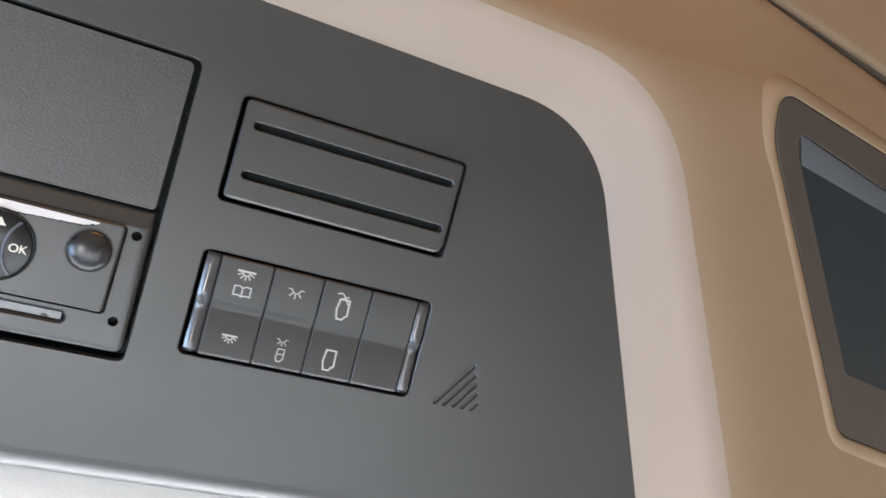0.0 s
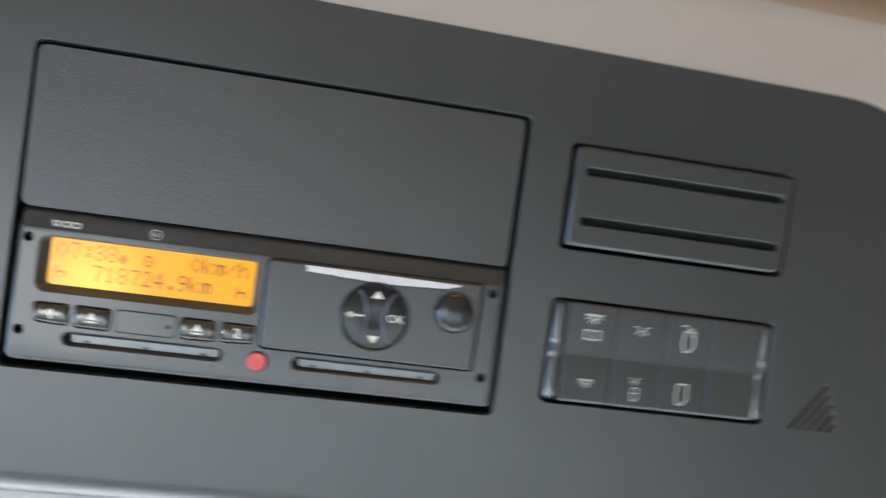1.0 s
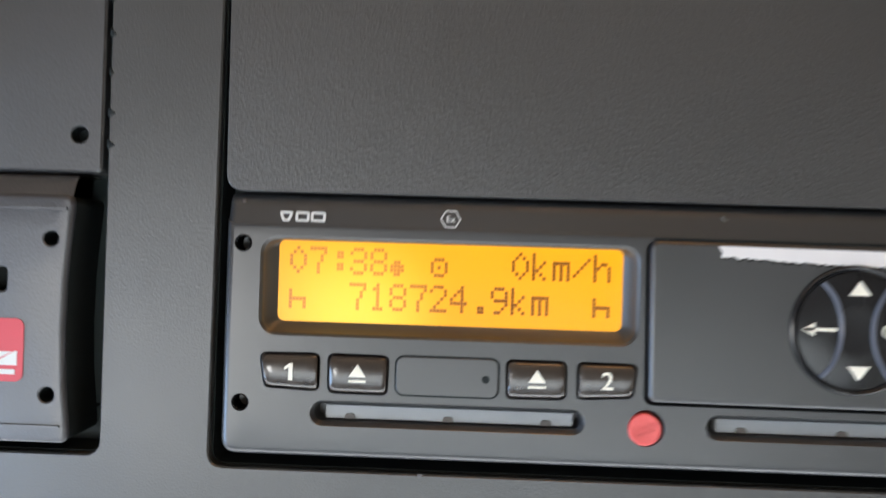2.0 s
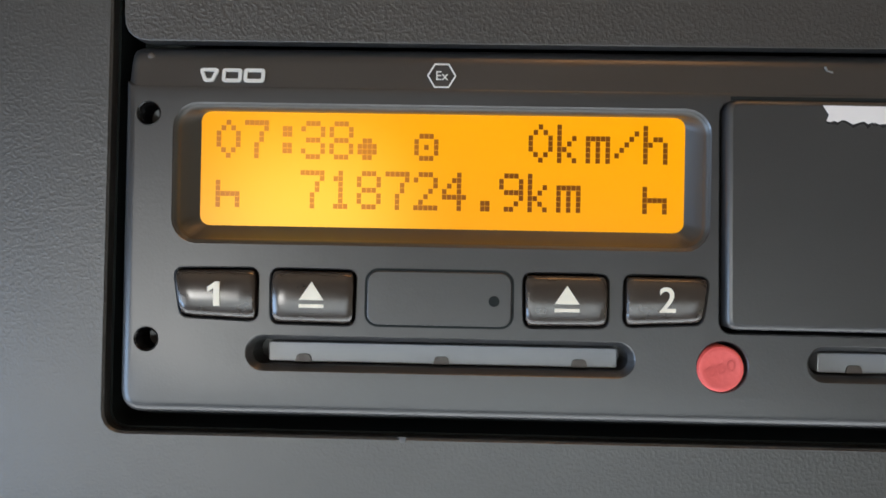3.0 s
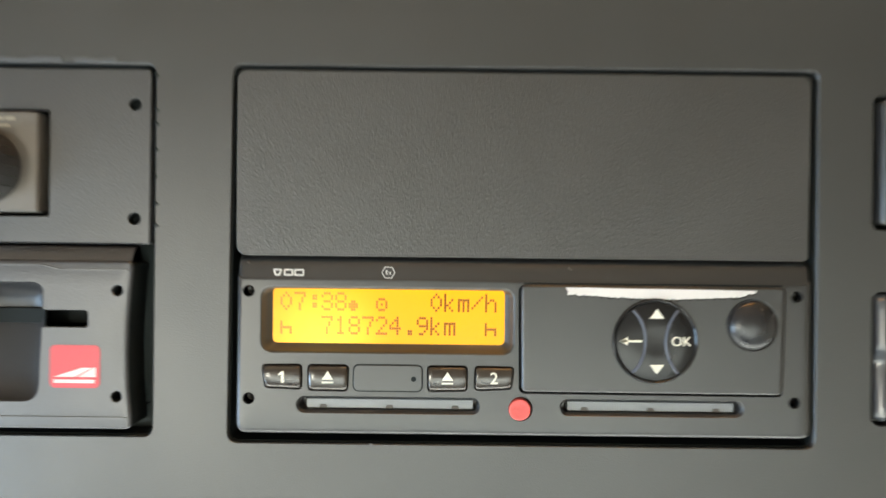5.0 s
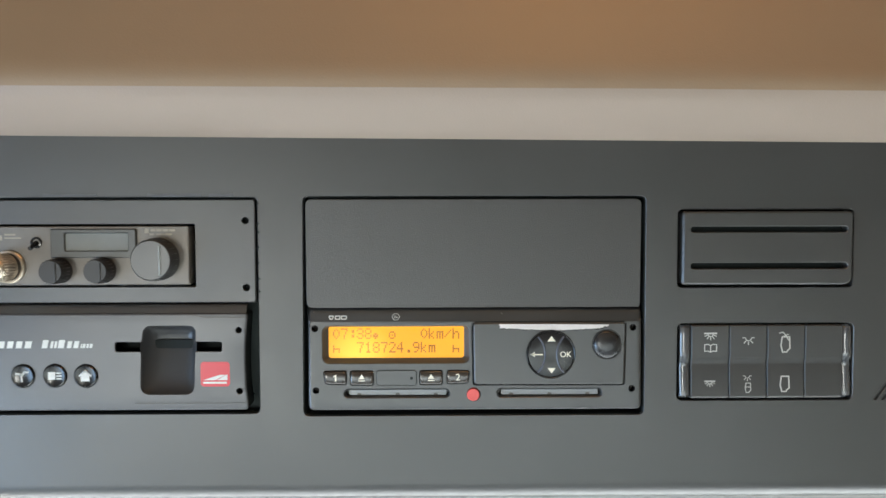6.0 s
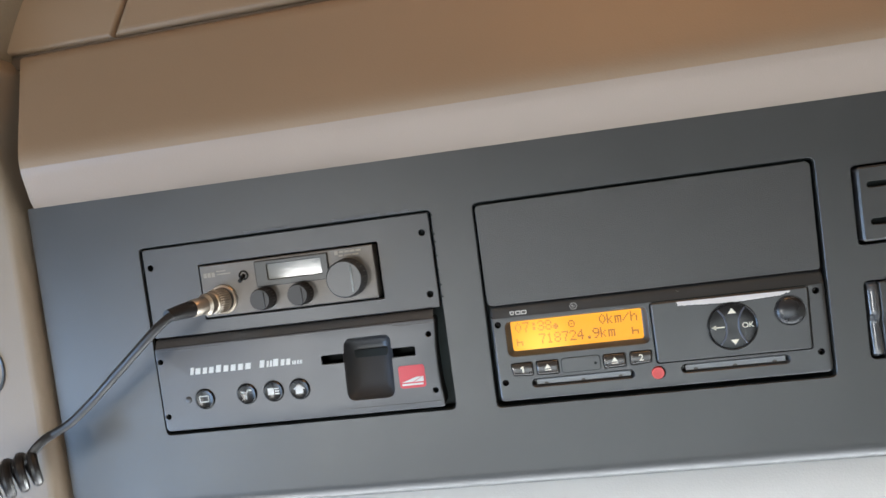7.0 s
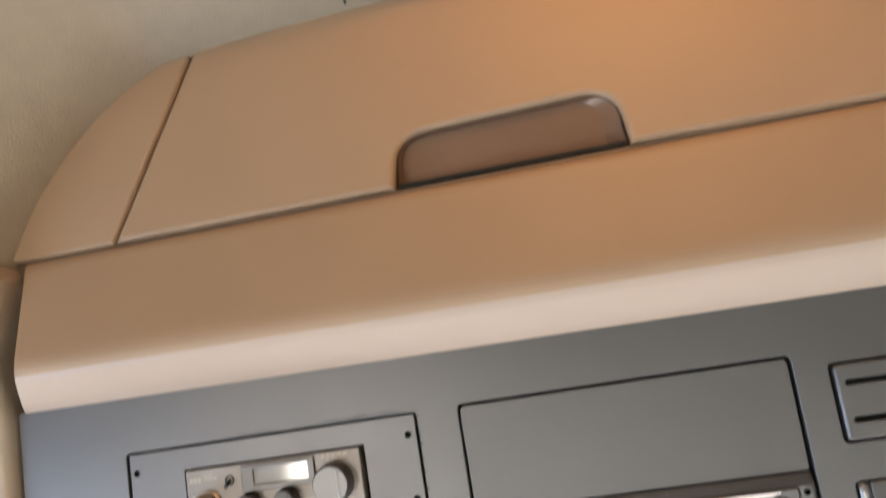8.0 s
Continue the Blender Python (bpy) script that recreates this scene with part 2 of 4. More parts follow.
def slab(bm, out, yf, yb, bev=0.0, steps=2):
    """A solid with the outline out, its front at yf with rounded edges, its back at yb."""
    back = ring(bm, out, yb)
    last = ring(bm, out, yf + bev)
    bridge(bm, back, last)
    if bev > 0:
        for k in range(1, steps + 1):
            t = math.pi / 2 * k / steps
            nxt = ring(bm, offset(out, bev * (1 - math.cos(t))), yf + bev * (1 - math.sin(t)))
            bridge(bm, last, nxt)
            last = nxt
    bm.faces.new(last)
    bm.faces.new(back[::-1])
    return bm


def B():
    return bmesh.new()


def plate(bm, out, holes, yf, yb, bev=0.5, rim=0.4):
    """A sheet of real thickness with openings through it."""
    edges, loops = [], []
    for pts, d, r in [(out, bev, bev)] + [(h, -rim, rim) for h in holes]:
        loop = ring(bm, offset(pts, d) if r else pts, yf)
        edges += [bm.edges.new((loop[k - 1], loop[k])) for k in range(len(loop))]
        loops.append((loop, pts, d, r))
    bmesh.ops.triangle_fill(bm, use_beauty=True, use_dissolve=False, edges=edges)
    for loop, pts, d, r in loops:
        last = loop
        for k in range(1, 5) if r > 1 else ():
            t = math.pi / 2 * k / 5
            mid = ring(bm, offset(pts, d * (1 - math.sin(t))), yf + r * (1 - math.cos(t)))
            bridge(bm, last, mid)
            last = mid
        if r:
            mid = ring(bm, pts, yf + r)
            bridge(bm, last, mid)
            last = mid
        bridge(bm, last, ring(bm, pts, yb))
    return bm


def lathe(bm, cx, cz, prof, n=32, oval=1.0):
    """A turned form about an axis along y through (cx, cz); prof: (radius, y)."""
    rows = []
    for r, y in prof:
        rows.append([bm.verts.new((cx + r * math.cos(2 * math.pi * k / n), y, cz + oval * r * math.sin(2 * math.pi * k / n)))
                     for k in range(n)] if r > 0 else [bm.verts.new((cx, y, cz))])
    for a, b in zip(rows, rows[1:]):
        for k in range(n):
            if len(a) == 1:
                bm.faces.new((a[0], b[k - 1], b[k]))
            elif len(b) == 1:
                bm.faces.new((a[k - 1], a[k], b[0]))
            else:
                bm.faces.new((a[k - 1], a[k], b[k], b[k - 1]))
    return bm


def tube(bm, pts, r, n=10):
    """A round cord along pts (x, y, z)."""
    pts = [Vector(p) for p in pts]
    side, last = None, None
    for k, p in enumerate(pts):
        way = (pts[min(k + 1, len(pts) - 1)] - pts[max(k - 1, 0)]).normalized()
        if side is None:
            side = way.orthogonal().normalized()
        side = (side - way * side.dot(way)).normalized()
        up = way.cross(side)
        row = [bm.verts.new(p + (side * math.cos(2 * math.pi * i / n) + up * math.sin(2 * math.pi * i / n)) * r) for i in range(n)]
        if last:
            bridge(bm, last, row)
        else:
            bm.faces.new(row)
        last = row
    bm.faces.new(last)
    return bm


def line(bm, pts, w, y, thick=0.12, closed=False):
    """A printed stroke of width w through the points (x, z), lying on y."""
    pts = [Vector(p) for p in pts]
    if closed:
        pts.append(pts[0])
    for a, b in zip(pts, pts[1:]):
        d = (b - a)
        if d.length < 1e-6:
            continue
        d = d.normalized() * w / 2
        m = Vector((-d.y, d.x))
        a2, b2 = a - d * 0.6, b + d * 0.6
        slab(bm, [tuple(a2 - m), tuple(b2 - m), tuple(b2 + m), tuple(a2 + m)], y - thick, y)
    return bm


def sweep_x(bm, prof, xs):
    """A moulding: the profile (y, z) run along x."""
    rows = [[bm.verts.new((x, y, z)) for y, z in prof] for x in xs]
    for a, b in zip(rows, rows[1:]):
        for k in range(1, len(prof)):
            bm.faces.new((a[k - 1], a[k], b[k], b[k - 1]))
    return bm


def words(body, size, x, z, y, align="CENTER", squeeze=1.0, bold=0.0):
    """Lettering in the built-in font, facing the cab, as a bmesh in millimetres."""
    cu = bpy.data.curves.new("lettering", "FONT")
    cu.body, cu.size, cu.align_x, cu.align_y, cu.extrude = body, size, align, "CENTER", 0.05
    cu.offset = bold
    tmp = new("lettering", cu)
    me = bpy.data.meshes.new_from_object(tmp.evaluated_get(bpy.context.evaluated_depsgraph_get()))
    bpy.data.objects.remove(tmp)
    bm = B()
    bm.from_mesh(me)
    bpy.data.meshes.remove(me)
    bm.transform(Matrix.Translation((x, y, z)) @ Matrix.Rotation(radians(90), 4, "X") @ Matrix.Diagonal((squeeze, 1, 1, 1)))
    return bm


# ---------------------------------------------------------------- the cab that closes the place
def wall(name, u0, v0, u1, v1, holes, m, thick, mat, label):
    bm = B()
    plate(bm, [(u0, v0), (u1, v0), (u1, v1), (u0, v1)], [rr(*h, 40) for h in holes], 0, thick, bev=0, rim=8)
    bm.transform(m)
    return solid(name, bm, mat, label, "wall", kind="structure")


turned = lambda x, y, z, deg: Matrix.Translation((x, y, z)) @ Matrix.Rotation(radians(deg), 4, "Z")
# The rearward side opening and the rear one are added to hold reflection lamps.
wall("wall_left", -2100, -1350, 300, 720, [(-1030, -760, -290, -100), (-1520, -860, -1100, -340)], turned(-1150, 0, 0, 90), 40, SEAT, "lined cab side wall with a door window and an added unseen opening")
wall("wall_right", -300, -1350, 2100, 720, [(350, -780, 1250, -340)], turned(1250, 0, 0, -90), 40, SEAT, "lined cab side wall with a door window opening")
# Two unseen pale sheets added to brighten reflections low on the console.
wall("reflector_back_lower", -1250, -1350, 1150, -545, [], turned(0, -2040, 0, 180), 40, PALE, "unseen pale reflector added on the lower cab rear wall")
wall("reflector_back_middle", -1250, -545, 670, -300, [], turned(0, -2040, 0, 180), 40, PALE, "unseen pale reflector added beside the small rear opening")
wall("wall_back", -1250, -1350, 1150, 720, [(690, -520, 930, -40)], turned(0, -2050, 0, 180), 40, SEAT, "brown lined cab rear wall with a small added unseen opening")
wall("wall_front", -1150, -1350, 1250, 720, [(-1050, -655, 1150, -230)], turned(0, 260, 0, 0), 30, SEAT, "cab front wall with the windscreen opening")


def lying(z, sign):
    """Turns a form made upright so that it lies, its depth upwards (1) or downwards (-1) from z."""
    return Matrix.Translation((0, 0, z)) @ Matrix(((1, 0, 0, 0), (0, 0, 1, 0), (0, sign, 0, 0), (0, 0, 0, 1)))


bm = B()
slab(bm, [(-1150, -2050), (1250, -2050), (1250, 290), (-1150, 290)], 0, 40)
bm.transform(lying(-1350, -1))
solid("floor", bm, FLOOR, "grey cab floor mat", "floor", kind="structure")
bm = B()
slab(bm, [(-1150, -2050), (1250, -2050), (1250, 290), (-1150, 290)], 0, 30)
bm.transform(lying(720, 1))
solid("ceiling", bm, ROOF, "beige fabric roof lining of the cab", "ceiling", kind="structure")
# Unseen slab, added to bounce windscreen light up onto the trim.
bm = B()
slab(bm, rr(-1145, -450, 1245, 258, 30, 4), 0, 40, 12, 3)
bm.transform(lying(-660, -1))
solid("dashboard", bm, DASH, "unseen plain grey slab standing in for the dashboard top", "dashboard", kind="structure")


# ---------------------------------------------------------------- overhead console
console = thing("overhead_console", (70, 0, -104), "dark grey grained plastic overhead console panel with device openings", "console")
PANEL_OUT = corners([(-296, -90), (446, -90), (362, 103.5), (-296, 109.5)], [0, 0, 57, 2], 10)
OPEN_LEFT = rr(-222.5, -48.5, -31, 74, 3)
OPEN_MID = corners([(-6.3, -50.1), (187.0, -50.1), (187.0, 74.2), (-5.6, 74.2)], 3.5)
OPEN_VENT = rr(205.2, 22.3, 304.9, 66.4, 2.5)
OPEN_SWITCH = rr(205.6, -42.2, 306, 2, 3)
slots = []
for k in range(5):
    a = Vector((319.2 + 4.5 * k, -41.7))
    d = Vector((14.4, 19.9)).normalized()
    e = Vector((333.6, -21.8))
    g = Vector((7.2, -19.6))
    s = ((e - a).x * g.y - (e - a).y * g.x) / (d.x * g.y - d.y * g.x)
    b = a + d * max(3.0, s)
    m = Vector((-d.y, d.x)) * 0.95
    slots.append([tuple(a - m), tuple(b - m), tuple(b + d * 0.8), tuple(b + m), tuple(a + m), tuple(a - d * 0.8)])
bm = B()
plate(bm, PANEL_OUT, [OPEN_LEFT, OPEN_MID, OPEN_VENT, OPEN_SWITCH] + slots, 0, 9, bev=0, rim=0.35)
part("front_panel", bm, PANEL, console)
bm = B()
arc = [(14 - 14 * math.cos(radians(a)), -90 - 12 * math.sin(radians(a))) for a in range(0, 91, 9)]
sweep_x(bm, [(0, -89.9)] + arc + [(24, -102), (24, -90)], [-296, 100, 446])
sweep_x(bm, [(13, -101.9), (13.4, -103.0), (17, -103.4), (22, -102), (13, -101.9)], [-296, 100, 446])
part("bottom_lip", bm, PANEL, console, "rounded lower edge")
for hole in (OPEN_LEFT, OPEN_MID):
    bm = B()
    plate(bm, offset(hole, 0.02), [offset(hole, 0.4)], 2.2, 14, bev=0, rim=0)
    part("mounting_sleeve", bm, VOID, console, "black sleeve lining the opening")
    bm = B()
    plate(bm, offset(hole, 0.05), [offset(hole, 9.0)], 11.0, 13.5, bev=0, rim=0)
    part("mounting_flange", bm, FLANGE, console, "dark flange behind the opening")
bm = B()
slab(bm, rr(-300, -100, 470, 108, 4), 38, 44)
part("backing", bm, VOID, console)
bm = B()
slab(bm, rr(314, -46, 350, -17, 3), 1.3, 4)
part("slit_backing", bm, PANEL, console)
# worn, chipped plastic along the cut-out of the radio plate
for x0, x1 in ((-150, -120), (-92, -62), (-58, -44)):
    bm = B()
    n = 9
    top = [(x0 + (x1 - x0) * k / n, 74.9 + random.uniform(0.1, 1.3)) for k in range(n + 1)]
    slab(bm, [(x0, 74.2), (x1, 74.2)] + top[::-1], -0.35, 0.5, 0.15)
    part("burr", bm, BURR, console, "chipped plastic burr at the cut edge")
bm = B()
slab(bm, [(40.4, -49.9), (41.7, -49.9), (41.5, -50.8), (40.8, -50.9)], -0.12, 0.6, 0.1)
part("burr", bm, BURR, console)
for k in range(7):
    z = 20 + 8 * k + random.uniform(-2, 2)
    bm = B()
    slab(bm, [(-31.2, z), (-29.6 + random.uniform(-0.6, 0.3), z + 0.9), (-31.2, z + 2.2)], -0.2, 0.6, 0.1)
    part("burr", bm, VOID, console)


# ---------------------------------------------------------------- beige surround of the panel
def open_curve(pts, r, n=14, ends=8):
    """A line through three points whose middle corner is rounded, sampled alike for all rows."""
    a, b, c = (Vector(p) for p in pts)
    u, v = (a - b).normalized(), (c - b).normalized()
    p0, p1 = b + u * r, b + v * r
    out = [a.lerp(p0, k / ends) for k in range(ends)]
    out += [(1 - s) ** 2 * p0 + 2 * s * (1 - s) * b + s * s * p1 for s in [k / n for k in range(n + 1)]]
    return out + [p1.lerp(c, k / ends) for k in range(1, ends + 1)]


INNER = open_curve([(-291, 109.0), (362, 103.0), (489, -190)], 40, ends=36)
FOLD = open_curve([(-277, 134.5), (378, 131.0), (548, -190)], 52, ends=36)
OUTER = open_curve([(-294, 211.5), (640, 212.6), (800, -190)], 60, ends=36)


def fall(x):
    """How far the locker seam drops towards the cab side."""
    return max(0.0, x - 378) * 0.178


OUTER = [Vector((p.x, p.y - fall(p.x))) for p in OUTER]


def loft(bm, rows):
    made = [[bm.verts.new(p) for p in row] for row in rows]
    for a, b in zip(made, made[1:]):
        for k in range(1, len(a)):
            bm.faces.new((a[k - 1], a[k], b[k], b[k - 1]))
    return made


def row(c, y):
    return [(p.x, y, p.y) for p in c]


def between(a, b, s):
    return [p.lerp(q, s) for p, q in zip(a, b)]


bm = B()
rows = [row(INNER, 9), row(INNER, 0.5), row(between(INNER, FOLD, 0.04), -1.2)]
for s in (0.2, 0.4, 0.55, 0.65):
    rows.append(row(between(INNER, FOLD, s), -1.2 - 24.8 * s))
for q in range(0, 7):
    t = q / 6
    p0, p1, p2 = between(INNER, FOLD, 0.7), FOLD, between(FOLD, OUTER, 0.16)
    rows.append([((1 - t) ** 2 * a.x + 2 * t * (1 - t) * b.x + t * t * c.x,
                  (1 - t) ** 2 * -18.56 + 2 * t * (1 - t) * -26.0 + t * t * -19.6,
                  (1 - t) ** 2 * a.y + 2 * t * (1 - t) * b.y + t * t * c.y) for a, b, c in zip(p0, p1, p2)])
for s in (0.3, 0.5, 0.7, 0.9, 0.97):
    rows.append(row(between(FOLD, OUTER, s), -26.0 + 40 * s))
rows.append(row(OUTER, 16.5))
rows.append(row(between(FOLD, OUTER, 1.01), 24))
trim = thing("header_trim", (60, 0, -190), "beige moulded plastic trim round the console panel", "trim", kind="structure")
loft(bm, rows[9:])
part("moulding", bm, BEIGE, trim)
bm = B()
loft(bm, rows[:10])
part("return_edge", bm, LIP, trim, "beige return edge with the cool light on it put into its colour")
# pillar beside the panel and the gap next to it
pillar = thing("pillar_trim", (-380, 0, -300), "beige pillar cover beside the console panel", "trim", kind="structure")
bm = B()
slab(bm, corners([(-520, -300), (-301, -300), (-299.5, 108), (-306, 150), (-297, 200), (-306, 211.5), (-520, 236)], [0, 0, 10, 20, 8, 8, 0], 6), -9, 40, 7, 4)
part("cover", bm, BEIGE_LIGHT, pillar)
bm = B()
lathe(bm, -337, 8, [(14, -9.0), (13.6, -10.2), (12, -9.8), (10.5, -7), (0, -6.5)], 28, 1.25)
part("cap", bm, FASCIA, pillar, "dark oval cap")
bm = B()
slab(bm, [(-320, -300), (-280, -300), (-280, 225), (-320, 225)], 26, 34)
part("gap", bm, GROOVE, pillar)


# ---------------------------------------------------------------- lining between the console lip and the windscreen
bm = B()
sweep_x(bm, [(22, -99), (16.5, -103.2), (16.0, -105), (17.5, -120), (25, -165), (40, -185), (246, -226), (250, -221), (60, -176), (34, -150), (22, -99)], [-296, 75, 446, 700])
solid("windscreen_header", bm, CREAM, "cream vinyl lining below the console lip, above the windscreen", "lining", kind="structure")


# ---------------------------------------------------------------- locker over the console
def lean(bm):
    for v in bm.verts:
        v.co.y += 15 + 0.29 * (v.co.z - 213)


locker = thing("overhead_locker", (120, 30, 213), "beige overhead locker with a flush door and recessed grip", "locker")
GRIP = corners([(-26, 205), (126.5, 205), (126, 258), (-24, 253.5)], [0, 0, 25, 27], 8)
bottom = [(-227, 215.0), (-27, 216.0)]
grip_edge = [(x, z) for x, z in GRIP if z > 206]
# the grip's outline runs over the top from its left to its right side
left_up = sorted([p for p in grip_edge if p[0] < 50], key=lambda p: p[1])
right_down = sorted([p for p in grip_edge if p[0] >= 50], key=lambda p: -p[1])
door_out = bottom + left_up + right_down + [(127.5, 216.4), (378, 213.6), (700, 213.4 - fall(700)), (700, 380), (-168.5, 380)]
bm = B()
slab(bm, door_out, 0, 14, 4.6, 5)
lean(bm)
door = part("door", bm, BEIGE, locker)
bm = B()
slab(bm, [(-352, 214.5), (-228.5, 214.5), (-168.9, 384), (-352, 384)], 0, 14, 3.6, 4)
lean(bm)
part("side_panel", bm, BEIGE, locker)
bm = B()
slab(bm, [(-352, 205), (720, 180), (720, 384), (-352, 384)], 24, 50)
lean(bm)
part("carcass", bm, GROOVE, locker)
bm = B()
slab(bm, [(-345, 204), (340, 206), (378, 213.2), (700, 213.2 - fall(700)), (700, 216 - fall(700)), (378, 216), (-345, 214)], 4.5, 13)
lean(bm)
part("seam_strip", bm, GROOVE, locker)
# grip cup
bm = B()
big = corners([(-24, 216), (125, 216.5), (124.5, 256.5), (-22.5, 252)], [2, 2, 23, 25], 8)
back = corners([(-22.5, 217), (115, 217.5), (114, 255), (-21, 250.8)], [2, 2, 19, 23], 8)
rows = [ring(bm, big, 3.5), ring(bm, offset(big, 0.4), 5.5), ring(bm, back, 0)]
for v in rows[-1]:
    v.co.y = 7.5 + (255 - v.co.z) * 0.27
for a, c in zip(rows, rows[1:]):
    bridge(bm, a, c)
bm.faces.new(rows[-1])
lean(bm)
part("grip_cup", bm, BROWN, door, "dark brown recessed grip")

bm = B()
slab(bm, [(-24, 216.3), (125, 216.8), (125, 219.8), (-24, 219.3)], 5, 13)
lean(bm)
part("grip_slot", bm, VOID, door, "dark gap at the foot of the grip")

# ---------------------------------------------------------------- headliner hood arching over the locker
hood = thing("headliner_hood", (0, 0, 225), "light fabric headliner hood arching round the locker", "headliner", kind="structure")
ctrl = [(-308, 188), (-304, 213), (-294, 250), (-279.5, 279), (-260, 307), (-238, 329), (-212, 348), (-192, 356), (-147, 361), (-57, 366), (100, 369), (350, 370), (720, 364)]
fine_arc = []
for k in range(len(ctrl) - 1):
    p0, p1, p2, p3 = (Vector(ctrl[max(0, min(len(ctrl) - 1, k + j))]) for j in (-1, 0, 1, 2))
    for i in range(5):
        s = i / 5
        fine_arc.append(0.5 * ((2 * p1) + (p2 - p0) * s + (2 * p0 - 5 * p1 + 4 * p2 - p3) * s * s + (3 * p1 - p0 - 3 * p2 + p3) * s ** 3))
fine_arc.append(Vector(ctrl[-1]))


def pushed(d):
    out = []
    for k, p in enumerate(fine_arc):
        w = (fine_arc[min(k + 1, len(fine_arc) - 1)] - fine_arc[max(k - 1, 0)]).normalized()
        out.append(p + Vector((-w.y, w.x)) * d)
    return out
bm = B()
loft(bm, [[(p.x, y + 0.29 * (p.y - 213) * f, p.y) for p in pushed(d)] for d, y, f in
          ((-1, 26, 1), (0, 20, 1), (3, 11, 1), (7, 1, 1), (12, -9, 1), (18, -18, .9), (30, -29, .8), (60, -46, .6), (110, -70, .3), (180, -120, 0), (300, -260, 0))])
part("lining", bm, HEADLINER, hood)
bm = B()
tube(bm, [(-48.2, 49 - 0.5, 367.5), (-48.2, 36.5, 372), (-48.0, 20.5, 380), (-47.6, 4.5, 394)], 0.9, 8)
part("seam", bm, VOID, hood, "short dark seam in the headliner edge")


# ---------------------------------------------------------------- small side window
sidewin = thing("side_window", (560, -10, -30), "dark tinted side pane in a grey-brown plastic surround", "window")
W_OUT = corners([(446.7, 145.2), (680, 127.0), (680, -30.2), (541.5, -14.3), (448.3, 121)], [11, 0, 0, 18, 30], 8)
W_IN = corners([(464.8, 129.6), (668, 103.4), (668, 5.0), (537.3, 18.1), (468.5, 117)], [3.5, 3, 3, 5, 6], 5)


def tilted(bm):
    """Lays a part of the window into the slanting surface round it."""
    for v in bm.verts:
        v.co.y += 0.14 * (v.co.x - 440) + 0.07 * v.co.z


# the moulding swells into a soft lip round the window
bm = B()
last = None
for out, y in ((0.4, -25.0), (0.4, -26.2), (1.2, -26.9), (3.0, -27.1), (5.5, -26.6), (8.0, -24.8), (10.5, -21.5), (13.0, -15.0)):
    loop = ring(bm, offset(W_OUT, -out), y)
    if last:
        bridge(bm, last, loop)
    last = loop
tilted(bm)
part("window_lip", bm, BEIGE, trim, "soft raised lip round the side window")
bm = B()
plate(bm, W_OUT, [W_IN], -26.5, -10, bev=0.6, rim=0.5)
tilted(bm)
part("surround", bm, SURROUND, sidewin, "grey-brown plastic surround")
bm = B()
plate(bm, offset(W_OUT, -0.35), [offset(W_OUT, 0.35)], -26.2, -10, bev=0, rim=0)
tilted(bm)
part("shadow_gap", bm, VOID, sidewin)
bm = B()
slab(bm, [(471.0, 113.8), (668, 97.2), (668, 103.2), (465.4, 129.0)], -26.35, -18, 0.8, 3)
tilted(bm)
part("seal", bm, FRAME_GREY, sidewin, "grey upper seal")
bm = B()
slab(bm, offset(W_IN, -0.6), -26.2, -18)
tilted(bm)
part("pane", bm, GLASS, sidewin)


# ---------------------------------------------------------------- cover flap over the tachograph
hatch = thing("storage_flap", (90, 0, 14), "closed dark grey grained storage flap over the tachograph", "flap")
bm = B()
slab(bm, corners([(-3.9, 11.5), (184.0, 11.6), (184.4, 72.4), (-4.2, 72.4)], [4, 2, 3.5, 3.5], 5), -0.3, 2.2, 0.16, 3)
part("cover", bm, HATCH, hatch)


def cushion(quad, gap, y0, swell, yb, nu=10, nv=12):
    """A key cap with a crowned front over four corners (top left, top right, bottom right, bottom left)."""
    tl, tr, br, bl = (Vector(p) for p in quad)
    bm = B()
    grid = []
    for i in range(nv + 1):
        v = -math.cos(math.pi * i / nv)
        line_ = []
        for j in range(nu + 1):
            u = -math.cos(math.pi * j / nu)
            edge = 1 - 0.10 * max(0.0, abs(v) - 0.6) ** 2 * 4
            a, c = tl.lerp(bl, (v + 1) / 2), tr.lerp(br, (v + 1) / 2)
            p = a.lerp(c, (u * edge + 1) / 2)
            mid_ = (tl + tr + br + bl) / 4
            w = (p - mid_)
            p = mid_ + Vector((w.x * (1 - gap / 6.8), w.y * (1 - gap / 4.1)))
            y = y0 - swell * (1 - v * v) ** 0.8 + 0.5 * abs(u) ** 18 + 0.55 * abs(v) ** 18
            line_.append(bm.verts.new((p.x, y, p.y)))
        grid.append(line_)
    for a, c in zip(grid, grid[1:]):
        for j in range(nu):
            bm.faces.new((a[j], a[j + 1], c[j + 1], c[j]))
    rim = grid[0] + [g[-1] for g in grid[1:]] + grid[-1][-2::-1] + [g[0] for g in grid[-2:0:-1]]
    back = [bm.verts.new((v.co.x, yb, v.co.z)) for v in rim]
    bridge(bm, rim, back)
    return bm


# ---------------------------------------------------------------- tachograph
tacho = thing("tachograph", (90, 0, -47), "black digital tachograph with an amber display, buttons and card slots", "tachograph")
DISPLAY_HOLE = rr(5.2, -19.5, 87.1, 1.0, 3.2)
SLOT_1, SLOT_2 = rr(16.6, -39.7, 76.6, -34.4, 2.6, 6), rr(103.0, -39.7, 163.0, -34.4, 2.6, 6)
SCREWS = [(0.6, -0.1), (0.9, -35.3), (180, 0), (179.6, -34.8)]
SEAL = circle(90.05, -37.75, 3.85)
